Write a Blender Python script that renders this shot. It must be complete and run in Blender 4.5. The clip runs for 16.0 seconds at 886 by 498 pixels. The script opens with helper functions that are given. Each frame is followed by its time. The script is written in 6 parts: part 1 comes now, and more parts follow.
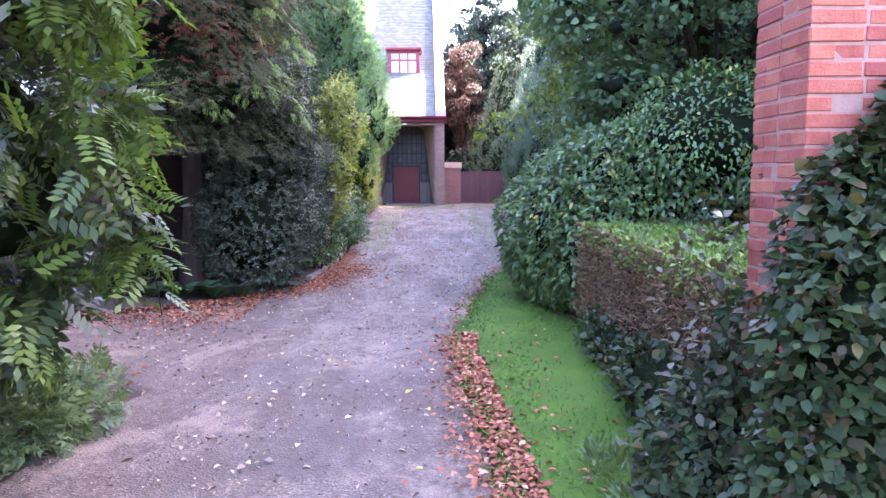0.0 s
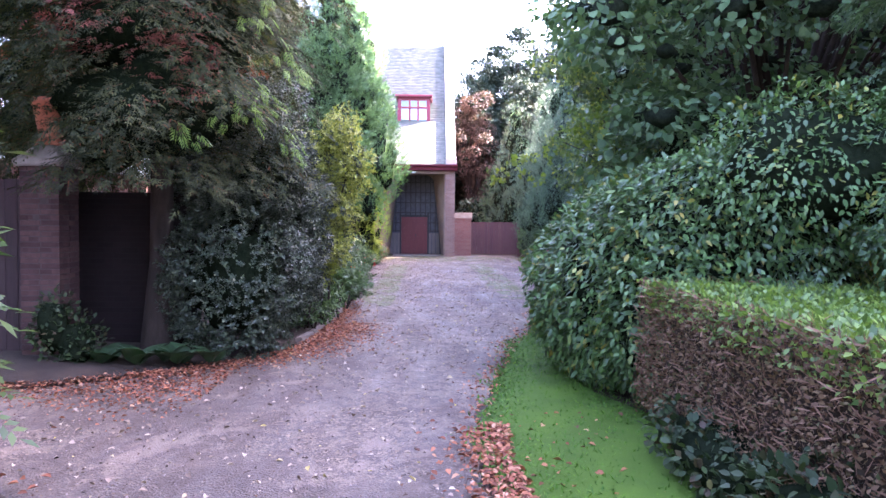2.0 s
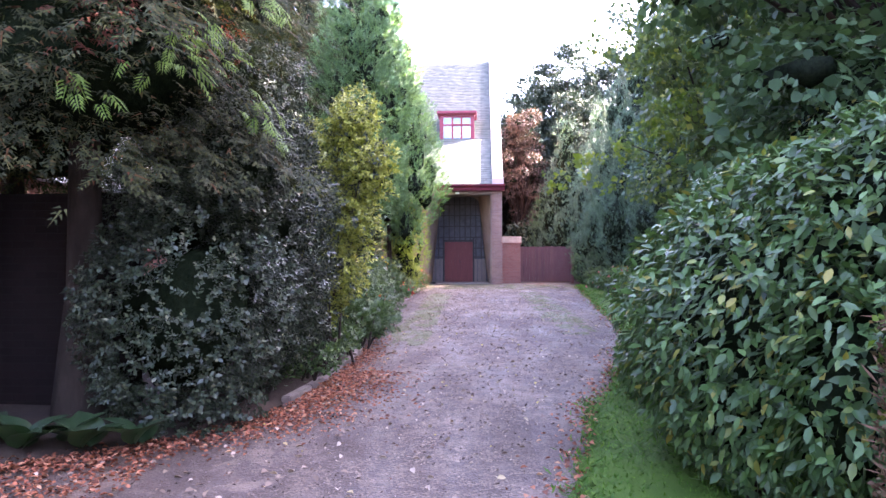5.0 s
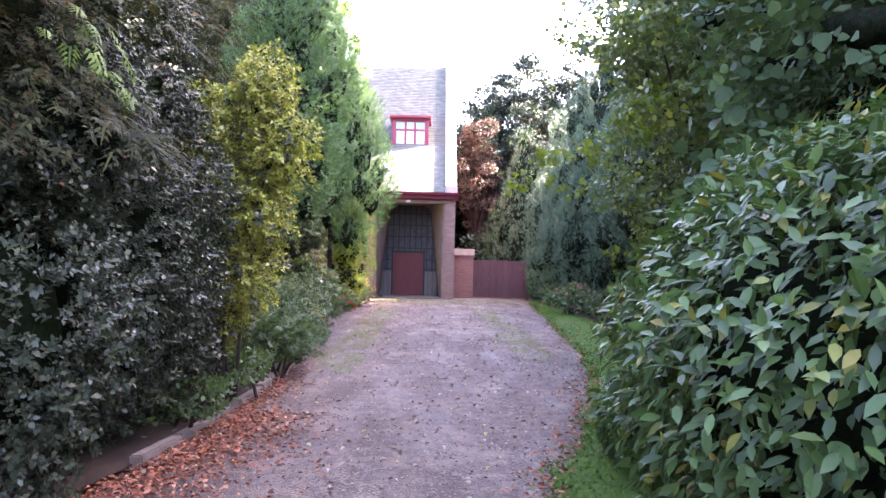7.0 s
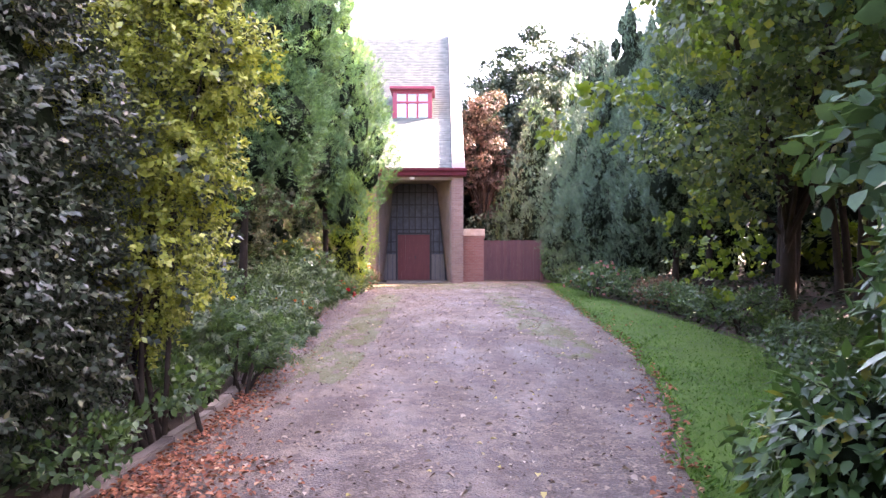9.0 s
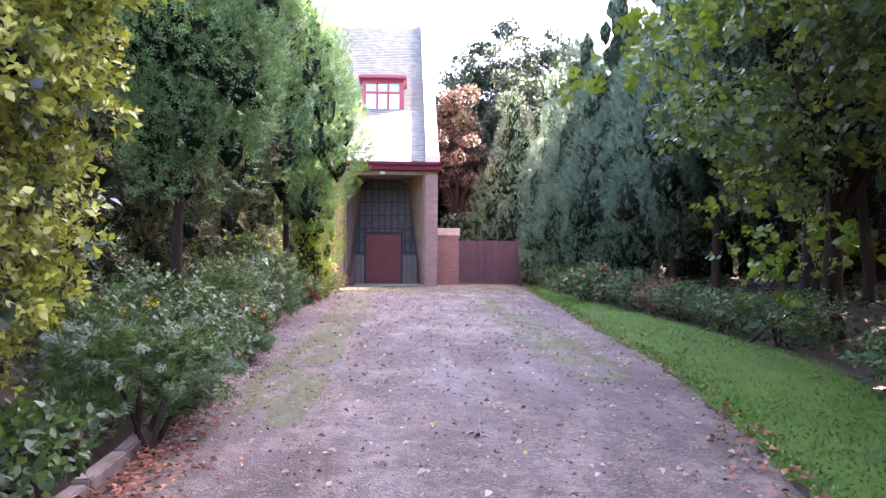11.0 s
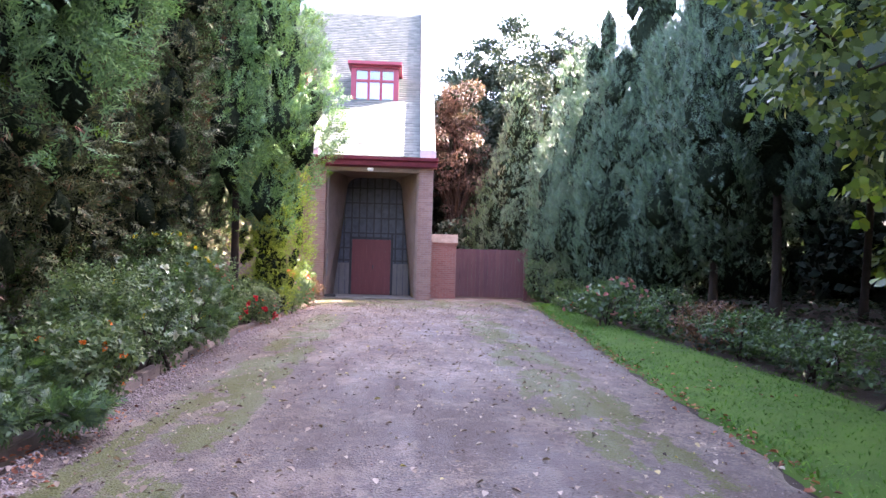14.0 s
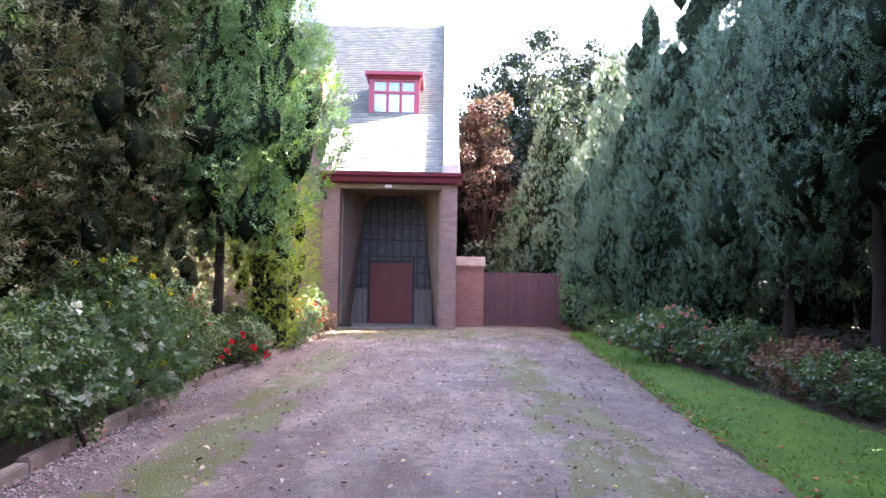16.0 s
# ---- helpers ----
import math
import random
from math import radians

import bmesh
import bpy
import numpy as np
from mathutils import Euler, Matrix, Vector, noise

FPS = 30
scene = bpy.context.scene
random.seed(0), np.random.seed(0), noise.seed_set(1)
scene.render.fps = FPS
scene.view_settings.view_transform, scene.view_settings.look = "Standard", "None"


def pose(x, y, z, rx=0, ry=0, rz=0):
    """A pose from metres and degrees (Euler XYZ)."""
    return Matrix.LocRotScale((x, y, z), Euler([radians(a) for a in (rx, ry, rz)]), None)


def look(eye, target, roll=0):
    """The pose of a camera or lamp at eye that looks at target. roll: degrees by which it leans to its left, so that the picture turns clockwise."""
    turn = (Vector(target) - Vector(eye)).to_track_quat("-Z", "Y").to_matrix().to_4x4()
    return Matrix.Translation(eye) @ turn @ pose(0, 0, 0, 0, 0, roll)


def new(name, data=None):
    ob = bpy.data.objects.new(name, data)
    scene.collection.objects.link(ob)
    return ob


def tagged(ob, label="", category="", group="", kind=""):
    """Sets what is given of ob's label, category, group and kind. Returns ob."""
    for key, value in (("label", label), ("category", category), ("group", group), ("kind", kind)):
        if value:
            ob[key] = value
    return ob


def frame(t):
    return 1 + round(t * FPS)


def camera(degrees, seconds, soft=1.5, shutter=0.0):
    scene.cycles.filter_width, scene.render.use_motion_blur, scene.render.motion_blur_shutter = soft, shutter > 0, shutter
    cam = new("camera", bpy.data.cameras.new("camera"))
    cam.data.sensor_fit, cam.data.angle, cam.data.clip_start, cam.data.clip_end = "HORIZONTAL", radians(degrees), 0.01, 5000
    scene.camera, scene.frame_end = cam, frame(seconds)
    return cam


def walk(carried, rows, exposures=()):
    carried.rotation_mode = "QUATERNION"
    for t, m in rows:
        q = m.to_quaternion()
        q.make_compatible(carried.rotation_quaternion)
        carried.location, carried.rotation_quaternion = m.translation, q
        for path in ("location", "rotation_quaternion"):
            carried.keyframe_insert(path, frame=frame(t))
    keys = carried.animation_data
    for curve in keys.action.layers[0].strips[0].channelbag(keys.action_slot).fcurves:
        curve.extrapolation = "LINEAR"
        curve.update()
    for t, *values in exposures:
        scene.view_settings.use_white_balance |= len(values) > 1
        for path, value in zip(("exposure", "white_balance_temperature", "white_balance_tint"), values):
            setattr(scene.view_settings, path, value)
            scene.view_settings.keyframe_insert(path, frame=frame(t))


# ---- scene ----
cam = camera(64.8, 16.0)
PATH = [
    (0, (1.107, -39.999, 1.828), (1.154, -38.012, 1.607), -0.3),
    (0.5, (1.049, -39.51, 1.831), (1.142, -37.524, 1.614), -0.4),
    (1, (0.964, -39.13, 1.808), (1.09, -37.14, 1.659), -0.0),
    (1.5, (0.968, -38.644, 1.778), (1.077, -36.648, 1.705), 0.1),
    (2, (1.019, -38.2, 1.725), (1.047, -36.202, 1.652), 0.5),
    (2.5, (1.006, -37.735, 1.706), (1.076, -35.737, 1.659), 0.7),
    (3, (1.026, -37.159, 1.641), (0.938, -35.161, 1.603), 0.2),
    (3.5, (0.992, -36.741, 1.609), (0.891, -34.743, 1.611), 0.4),
    (4, (0.98, -36.201, 1.54), (0.881, -34.203, 1.501), -0.0),
    (4.2, (0.995, -36.0, 1.534), (0.882, -34.003, 1.545), -0.2),
    (6.3, (1.153, -34.061, 1.54), (1.131, -32.062, 1.534), 1.1),
    (6.5, (1.153, -33.859, 1.541), (1.157, -31.859, 1.521), 1.5),
    (7, (1.221, -33.367, 1.498), (1.245, -31.368, 1.546), 1.4),
    (7.5, (1.229, -32.799, 1.465), (1.272, -30.8, 1.492), 1.5),
    (8, (1.211, -32.257, 1.444), (1.296, -30.259, 1.483), 0.1),
    (8.5, (1.192, -31.638, 1.396), (1.187, -29.638, 1.436), -0.7),
    (9, (1.139, -31.036, 1.372), (1.148, -29.036, 1.376), 0.0),
    (9.2, (1.145, -30.812, 1.357), (1.172, -28.813, 1.345), -0.0),
    (11.3, (0.895, -28.647, 1.246), (1.007, -26.651, 1.277), 0.4),
    (11.5, (0.91, -28.428, 1.246), (1.021, -26.432, 1.293), 0.6),
    (12, (1.001, -27.876, 1.247), (1.106, -25.879, 1.293), 0.7),
    (12.5, (1.106, -27.34, 1.263), (1.195, -25.342, 1.293), 0.3),
    (13, (1.159, -26.763, 1.259), (1.316, -24.769, 1.272), 0.8),
    (13.5, (1.263, -26.214, 1.259), (1.361, -24.217, 1.285), 0.6),
    (14, (1.355, -25.669, 1.267), (1.452, -23.672, 1.308), 1.5),
    (14.5, (1.417, -25.116, 1.27), (1.523, -23.119, 1.306), 1.8),
    (15, (1.486, -24.568, 1.301), (1.517, -22.568, 1.329), 1.3),
    (15.5, (1.516, -24.058, 1.318), (1.553, -22.058, 1.355), 1.4),
    (16, (1.586, -23.519, 1.353), (1.596, -21.521, 1.457), 1.0),
]
walk(cam, [(t, look(eye, target, roll)) for t, eye, target, roll in PATH], [(0, 6.2, 5960, 39), (4, 6.1, 6230, 40), (6.5, 6.09, 6480, 41), (9, 6.26, 7100, 39), (11.5, 6.21, 6600, 36), (16, 5.98, 6480, 31)])

# ---- light ----
SUN = Vector((1.0, 0.36, 0.66)).normalized()
world = bpy.data.worlds.new("sky_world")
scene.world = world
world.use_nodes = True
wn = world.node_tree.nodes
sky = wn.new("ShaderNodeTexSky")
sky.sky_type = "NISHITA"
sky.sun_disc = False
sky.sun_elevation = math.asin(SUN.z)
sky.sun_rotation = math.atan2(SUN.x, SUN.y)
sky.air_density, sky.dust_density, sky.ozone_density = 1.0, 4.0, 1.0
world.node_tree.links.new(sky.outputs[0], wn["Background"].inputs[0])
wn["Background"].inputs[1].default_value = 0.054
sun_data = bpy.data.lights.new("sun", "SUN")
sun_data.energy, sun_data.angle, sun_data.color = 3.1, radians(0.6), (1.0, 0.93, 0.82)
sun = new("sun", sun_data)
sun.matrix_world = look(SUN * 60, (0, 0, 0))

rng = np.random.default_rng(7)


# ---- materials ----
def material(name):
    m = bpy.data.materials.new(name)
    m.use_nodes = True
    return m, m.node_tree.nodes, m.node_tree.links, m.node_tree.nodes["Principled BSDF"]


def mix_rgb(nodes, links, fac, a, b, blend="MIX"):
    n = nodes.new("ShaderNodeMix")
    n.data_type, n.blend_type = "RGBA", blend
    for sock, val in ((n.inputs[0], fac), (n.inputs[6], a), (n.inputs[7], b)):
        if isinstance(val, (int, float)):
            sock.default_value = val
        elif isinstance(val, (tuple, list)):
            sock.default_value = (*val, 1.0)
        else:
            links.new(val, sock)
    return n.outputs[2]


def mathn(nodes, links, op, a, b=0.0, c=0.0):
    n = nodes.new("ShaderNodeMath")
    n.operation = op
    for sock, val in zip(n.inputs, (a, b, c)):
        if isinstance(val, (int, float)):
            sock.default_value = val
        else:
            links.new(val, sock)
    return n.outputs[0]


def ramp(nodes, links, fac, stops):
    n = nodes.new("ShaderNodeValToRGB")
    el = n.color_ramp.elements
    while len(el) < len(stops):
        el.new(0.5)
    for e, (p, c) in zip(el, stops):
        e.position, e.color = p, (*c, 1.0)
    links.new(fac, n.inputs[0])
    return n.outputs[0]


def place_noise(nodes, links, scale, detail=4.0, rough=0.6, stretch=(1, 1, 1)):
    g = nodes.new("ShaderNodeNewGeometry")
    mp = nodes.new("ShaderNodeMapping")
    mp.inputs["Scale"].default_value = stretch
    links.new(g.outputs["Position"], mp.inputs[0])
    n = nodes.new("ShaderNodeTexNoise")
    n.inputs["Scale"].default_value, n.inputs["Detail"].default_value, n.inputs["Roughness"].default_value = scale, detail, rough
    links.new(mp.outputs[0], n.inputs["Vector"])
    return n.outputs["Fac"]


def bump(nodes, links, bsdf, height, strength, dist):
    b = nodes.new("ShaderNodeBump")
    b.inputs["Strength"].default_value, b.inputs["Distance"].default_value = strength, dist
    links.new(height, b.inputs["Height"])
    links.new(b.outputs[0], bsdf.inputs["Normal"])


def leaf_mat(name, stops, rough=0.45, trans=0.25, spec=0.5, patch=0.35, shift=(0.03, 0.05, 0.03)):
    """Leaves: each leaf takes its own tone, with slow drifts through the plant, and lets some light through."""
    m, n, l, b = material(name)
    g = n.new("ShaderNodeNewGeometry")
    col = ramp(n, l, g.outputs["Random Per Island"], stops)
    drift = place_noise(n, l, 1.3, 3.0)
    dark = mix_rgb(n, l, 1.0, col, tuple(1 - patch * 0.8 for _ in range(3)), "MULTIPLY")
    col = mix_rgb(n, l, drift, dark, col)
    fine = place_noise(n, l, 38.0, 3.0)
    col = mix_rgb(n, l, mathn(n, l, "MULTIPLY", fine, 0.45), col, shift)
    l.new(col, b.inputs["Base Color"])
    b.inputs["Roughness"].default_value = rough
    b.inputs["Specular IOR Level"].default_value = spec
    t = n.new("ShaderNodeBsdfTranslucent")
    tc = mix_rgb(n, l, 1.0, col, (1.5, 1.6, 0.7), "MULTIPLY")
    l.new(tc, t.inputs[0])
    mx = n.new("ShaderNodeMixShader")
    mx.inputs[0].default_value = trans
    l.new(b.outputs[0], mx.inputs[1])
    l.new(t.outputs[0], mx.inputs[2])
    l.new(mx.outputs[0], n["Material Output"].inputs[0])
    return m


def plain_mat(name, a, bcol, scale=6.0, rough=0.7, spec=0.4, fine=60.0, bump_d=0.004, stretch=(1, 1, 1), metal=0.0, objects=0.0):
    """Two tones drifting into one another, a fine grain with relief, and a tone of each piece's own where asked."""
    m, n, l, b = material(name)
    f = place_noise(n, l, scale, 5.0, 0.65, stretch)
    col = ramp(n, l, f, [(0.3, a), (0.7, bcol)])
    g = place_noise(n, l, fine, 4.0, 0.7, stretch)
    col = mix_rgb(n, l, mathn(n, l, "MULTIPLY", g, 0.5), col, tuple(c * 0.55 for c in a))
    if objects:
        o = n.new("ShaderNodeObjectInfo")
        v = n.new("ShaderNodeHueSaturation")
        l.new(mathn(n, l, "MULTIPLY_ADD", o.outputs["Random"], objects, 1 - objects / 2), v.inputs["Value"])
        l.new(mathn(n, l, "MULTIPLY_ADD", o.outputs["Random"], 0.016, 0.492), v.inputs["Hue"])
        l.new(col, v.inputs["Color"])
        col = v.outputs[0]
    l.new(col, b.inputs["Base Color"])
    b.inputs["Roughness"].default_value, b.inputs["Metallic"].default_value = rough, metal
    b.inputs["Specular IOR Level"].default_value = spec
    bump(n, l, b, g, 0.6, bump_d)
    return m


def brick_mat(name, c1, c2, mortar, scale=1.0):
    """Brickwork too far off to tell the bricks apart: courses of 72 mm in running bond."""
    m, n, l, b = material(name)
    g = n.new("ShaderNodeNewGeometry")
    s = n.new("ShaderNodeSeparateXYZ")
    l.new(g.outputs["Position"], s.inputs[0])
    cx = n.new("ShaderNodeCombineXYZ")
    l.new(mathn(n, l, "ADD", s.outputs[0], s.outputs[1]), cx.inputs[0])
    l.new(s.outputs[2], cx.inputs[1])
    t = n.new("ShaderNodeTexBrick")
    l.new(cx.outputs[0], t.inputs["Vector"])
    t.inputs["Color1"].default_value, t.inputs["Color2"].default_value, t.inputs["Mortar"].default_value = (*c1, 1), (*c2, 1), (*mortar, 1)
    t.inputs["Scale"].default_value = scale
    t.inputs["Brick Width"].default_value, t.inputs["Row Height"].default_value, t.inputs["Mortar Size"].default_value = 0.22, 0.072, 0.006
    f = place_noise(n, l, 0.9, 5.0, 0.65)
    col = mix_rgb(n, l, mathn(n, l, "MULTIPLY", f, 0.7), t.outputs["Color"], tuple(c * 0.6 for c in c1))
    l.new(col, b.inputs["Base Color"])
    b.inputs["Roughness"].default_value = 0.9
    b.inputs["Specular IOR Level"].default_value = 0.12
    bump(n, l, b, mathn(n, l, "SUBTRACT", 1.0, t.outputs["Fac"]), 0.5, 0.006)
    return m


def asphalt_mat():
    m, n, l, b = material("worn_asphalt")
    big = place_noise(n, l, 0.55, 5.0, 0.6)
    tracks = place_noise(n, l, 0.8, 4.0, 0.6, (2.4, 0.6, 1))
    grit = place_noise(n, l, 70.0, 3.0, 0.7)
    vor = n.new("ShaderNodeTexVoronoi")
    vor.inputs["Scale"].default_value = 62.0
    g = n.new("ShaderNodeNewGeometry")
    l.new(g.outputs["Position"], vor.inputs["Vector"])
    stone = ramp(n, l, vor.outputs["Color"], [(0.2, (0.03427, 0.02285, 0.01571)), (0.55, (0.1175, 0.07824, 0.05357)), (0.85, (0.3722, 0.2593, 0.1786))])
    worn = ramp(n, l, tracks, [(0.33, (0.06072, 0.04044, 0.02785)), (0.5, (0.1254, 0.08438, 0.05856)), (0.66, (0.2203, 0.1548, 0.11))])
    col = mix_rgb(n, l, 0.74, worn, stone)
    col = mix_rgb(n, l, ramp(n, l, big, [(0.42, (0, 0, 0)), (0.62, (0.75, 0.75, 0.75))]), col, (0.07347, 0.04572, 0.03426))
    mid = place_noise(n, l, 2.3, 6.0, 0.7)
    col = mix_rgb(n, l, ramp(n, l, mid, [(0.44, (0, 0, 0)), (0.6, (0.5, 0.5, 0.5))]), col, (0.2155, 0.1476, 0.1057))
    spots = place_noise(n, l, 7.0, 6.0, 0.7)
    col = mix_rgb(n, l, ramp(n, l, spots, [(0.47, (0, 0, 0)), (0.6, (0.8, 0.8, 0.8))]), col, (0.07347, 0.04835, 0.03715))
    worn2 = place_noise(n, l, 0.32, 5.0, 0.7, (1.0, 0.6, 1))
    col = mix_rgb(n, l, ramp(n, l, worn2, [(0.46, (0, 0, 0)), (0.56, (0.6, 0.6, 0.6))]), col, (0.06438, 0.04061, 0.03155))
    pale = place_noise(n, l, 1.15, 6.0, 0.75, (1.0, 0.7, 1))
    col = mix_rgb(n, l, ramp(n, l, pale, [(0.54, (0, 0, 0)), (0.62, (0.55, 0.55, 0.55))]), col, (0.2476, 0.1748, 0.1314))
    # moss along the bed's side and in two worn lines nearer the chapel
    s = n.new("ShaderNodeSeparateXYZ")
    l.new(g.outputs["Position"], s.inputs[0])
    mn = place_noise(n, l, 1.6, 6.0, 0.7, (1.4, 0.6, 1))

    def band(x0, slope, width, y0, y1):
        xs = mathn(n, l, "MULTIPLY_ADD", s.outputs[1], -slope, s.outputs[0])
        d = mathn(n, l, "ABSOLUTE", mathn(n, l, "SUBTRACT", xs, x0))
        w = mathn(n, l, "SUBTRACT", 1.0, mathn(n, l, "DIVIDE", d, width))
        w = mathn(n, l, "MAXIMUM", w, 0.0)
        ya = n.new("ShaderNodeMapRange")
        ya.inputs[1].default_value, ya.inputs[2].default_value = y0, y0 + 1.2
        l.new(s.outputs[1], ya.inputs[0])
        yb = n.new("ShaderNodeMapRange")
        yb.inputs[1].default_value, yb.inputs[2].default_value, yb.inputs[3].default_value, yb.inputs[4].default_value = y1 - 1.2, y1, 1.0, 0.0
        l.new(s.outputs[1], yb.inputs[0])
        return mathn(n, l, "MULTIPLY", w, mathn(n, l, "MULTIPLY", ya.outputs[0], yb.outputs[0]))

    moss = mathn(n, l, "ADD", mathn(n, l, "MULTIPLY", band(-0.45, -0.01, 0.42, -24.2, -9.0), 2.9), mathn(n, l, "MULTIPLY", band(2.95, 0.0, 0.55, -22.5, -8.0), 1.5))
    moss = mathn(n, l, "ADD", moss, mathn(n, l, "MULTIPLY", band(1.8, 0.0, 9.0, -7.0, -1.0), 0.6))
    keep = ramp(n, l, mathn(n, l, "MULTIPLY", moss, mathn(n, l, "MULTIPLY_ADD", mn, 7.0, -3.15)), [(0.1, (0, 0, 0)), (0.22, (1, 1, 1))])
    mosscol = ramp(n, l, grit, [(0.3, (0.032, 0.036, 0.0015)), (0.7, (0.095, 0.098, 0.003))])
    speck = ramp(n, l, place_noise(n, l, 13.0, 7.0, 0.75), [(0.36, (0.35, 0.35, 0.35)), (0.47, (1, 1, 1))])
    col = mix_rgb(n, l, mathn(n, l, "MULTIPLY", keep, mathn(n, l, "MULTIPLY", speck, 0.95)), col, mosscol)
    l.new(col, b.inputs["Base Color"])
    l.new(ramp(n, l, tracks, [(0.4, (0.85, 0.85, 0.85)), (0.7, (0.5, 0.5, 0.5))]), b.inputs["Roughness"])
    h = mathn(n, l, "ADD", vor.outputs["Distance"], mathn(n, l, "MULTIPLY", grit, 0.8))
    bump(n, l, b, h, 0.9, 0.016)
    return m


def slate_mat(single=False):
    m, n, l, b = material("grey_slate")
    g = n.new("ShaderNodeObjectInfo" if single else "ShaderNodeNewGeometry")
    col = ramp(n, l, g.outputs["Random" if single else "Random Per Island"], [(0.0, (0.05, 0.061, 0.057)), (0.5, (0.077, 0.089, 0.082)), (1.0, (0.105, 0.116, 0.104))])
    f = place_noise(n, l, 0.8, 5.0)
    col = mix_rgb(n, l, mathn(n, l, "MULTIPLY", f, 0.5), col, (0.12, 0.126, 0.1))
    l.new(col, b.inputs["Base Color"])
    b.inputs["Roughness"].default_value = 0.75
    b.inputs["Specular IOR Level"].default_value = 0.2
    bump(n, l, b, place_noise(n, l, 30.0), 0.4, 0.006)
    return m


M_ASPHALT = asphalt_mat()
M_SLATE, M_SLATE_PIECE = slate_mat(), slate_mat(True)
M_SOIL = plain_mat("forest_soil", (0.035, 0.024, 0.018), (0.075, 0.05, 0.035), 3.0, 0.95, 0.2, 45.0, 0.02)
M_TURF = plain_mat("mossy_turf", (0.03485, 0.08, 0.00684), (0.0755, 0.1445, 0.01197), 1.6, 0.9, 0.2, 80.0, 0.015)
M_KERB = plain_mat("kerb_stone", (0.13, 0.1, 0.085), (0.24, 0.19, 0.165), 5.0, 0.9, 0.3, 70.0, 0.008, objects=0.4)
M_PEBBLE = plain_mat("pinkish_gravel", (0.2, 0.15, 0.14), (0.42, 0.34, 0.32), 9.0, 0.85, 0.3, 60.0, 0.004)
M_BRICK = plain_mat("orange_red_brick", (0.25, 0.062, 0.042), (0.36, 0.12, 0.08), 9.0, 0.85, 0.25, 70.0, 0.012, objects=0.4)
M_BRICK_OLD = plain_mat("old_brown_brick", (0.045, 0.02025, 0.018), (0.0825, 0.039, 0.03375), 9.0, 0.85, 0.3, 90.0, 0.005, objects=0.6)
M_MORTAR = plain_mat("lime_mortar", (0.24, 0.14, 0.11), (0.34, 0.22, 0.18), 8.0, 0.95, 0.2, 90.0, 0.004)
M_MORTAR_OLD = plain_mat("dark_old_mortar", (0.048, 0.036, 0.032), (0.088, 0.064, 0.056), 8.0, 0.95, 0.2, 90.0, 0.004)
M_WALL = brick_mat("chapel_brick", (0.2542, 0.1419, 0.117), (0.3362, 0.2021, 0.1665), (0.328, 0.2666, 0.234))
M_WALL_RED = brick_mat("pier_brick", (0.2592, 0.117, 0.0935), (0.324, 0.156, 0.1275), (0.288, 0.234, 0.221))
# near black: the deep shade under the cypress is painted into this brick
M_WALL_SHADED = brick_mat("shaded_wall_brick", (0.011, 0.007, 0.006), (0.017, 0.01, 0.009), (0.015, 0.012, 0.01))
# blue stands in for the sky mirrored in the dormers' upper panes
M_ROOM = plain_mat("sky_blue_room", (0.2, 0.26, 0.36), (0.28, 0.34, 0.44), 2.0, 0.9, 0.1)
M_STONE = plain_mat("buff_stone", (0.2, 0.14, 0.115), (0.29, 0.21, 0.175), 2.0, 0.85, 0.3, 60.0, 0.004)
M_PALE = plain_mat("pale_coping_stone", (0.36, 0.3626, 0.3496), (0.4896, 0.4958, 0.4788), 2.5, 0.8, 0.3, 60.0, 0.004)
M_CAP = plain_mat("weathered_cap_stone", (0.16, 0.13, 0.105), (0.29, 0.24, 0.2), 5.0, 0.9, 0.3, 60.0, 0.006)
M_RED = plain_mat("crimson_paint", (0.2, 0.008, 0.03), (0.28, 0.014, 0.045), 6.0, 0.45, 0.5, 50.0, 0.001)
# darker copy of the crimson paint, holding the shade at the eaves
M_RED_SHADED = plain_mat("shaded_crimson_paint", (0.12, 0.012, 0.025), (0.17, 0.02, 0.034), 6.0, 0.6, 0.3, 50.0, 0.001)
M_DOOR = plain_mat("oxblood_door_paint", (0.12, 0.02, 0.022), (0.17, 0.034, 0.034), 3.0, 0.55, 0.4, 40.0, 0.002, (6, 6, 0.6))
M_GATE = plain_mat("brown_gate_paint", (0.085, 0.032, 0.034), (0.13, 0.052, 0.052), 3.0, 0.6, 0.4, 40.0, 0.002, (6, 6, 0.6), objects=0.25)
M_GATE_OLD = plain_mat("near_black_gate_wood", (0.025, 0.014, 0.014), (0.045, 0.022, 0.022), 3.0, 0.7, 0.3, 40.0, 0.002, (6, 6, 0.6), objects=0.25)
M_IRON = plain_mat("dark_iron", (0.014, 0.013, 0.016), (0.03, 0.028, 0.032), 8.0, 0.6, 0.4, 60.0, 0.002)
M_WOODGREY = plain_mat("grey_weathered_wood", (0.13, 0.11, 0.105), (0.21, 0.18, 0.17), 4.0, 0.8, 0.3, 40.0, 0.003, (8, 8, 0.5))
M_BARK = plain_mat("grey_brown_bark", (0.025, 0.018, 0.014), (0.058, 0.043, 0.034), 5.0, 0.95, 0.08, 30.0, 0.02, (1, 1, 0.3))
M_TWIG = plain_mat("dry_twigs", (0.16, 0.085, 0.05), (0.27, 0.16, 0.1), 8.0, 0.9, 0.2, 50.0, 0.004)
M_TERRA = plain_mat("terracotta", (0.42, 0.12, 0.06), (0.52, 0.18, 0.1), 6.0, 0.8, 0.3, 50.0, 0.003)
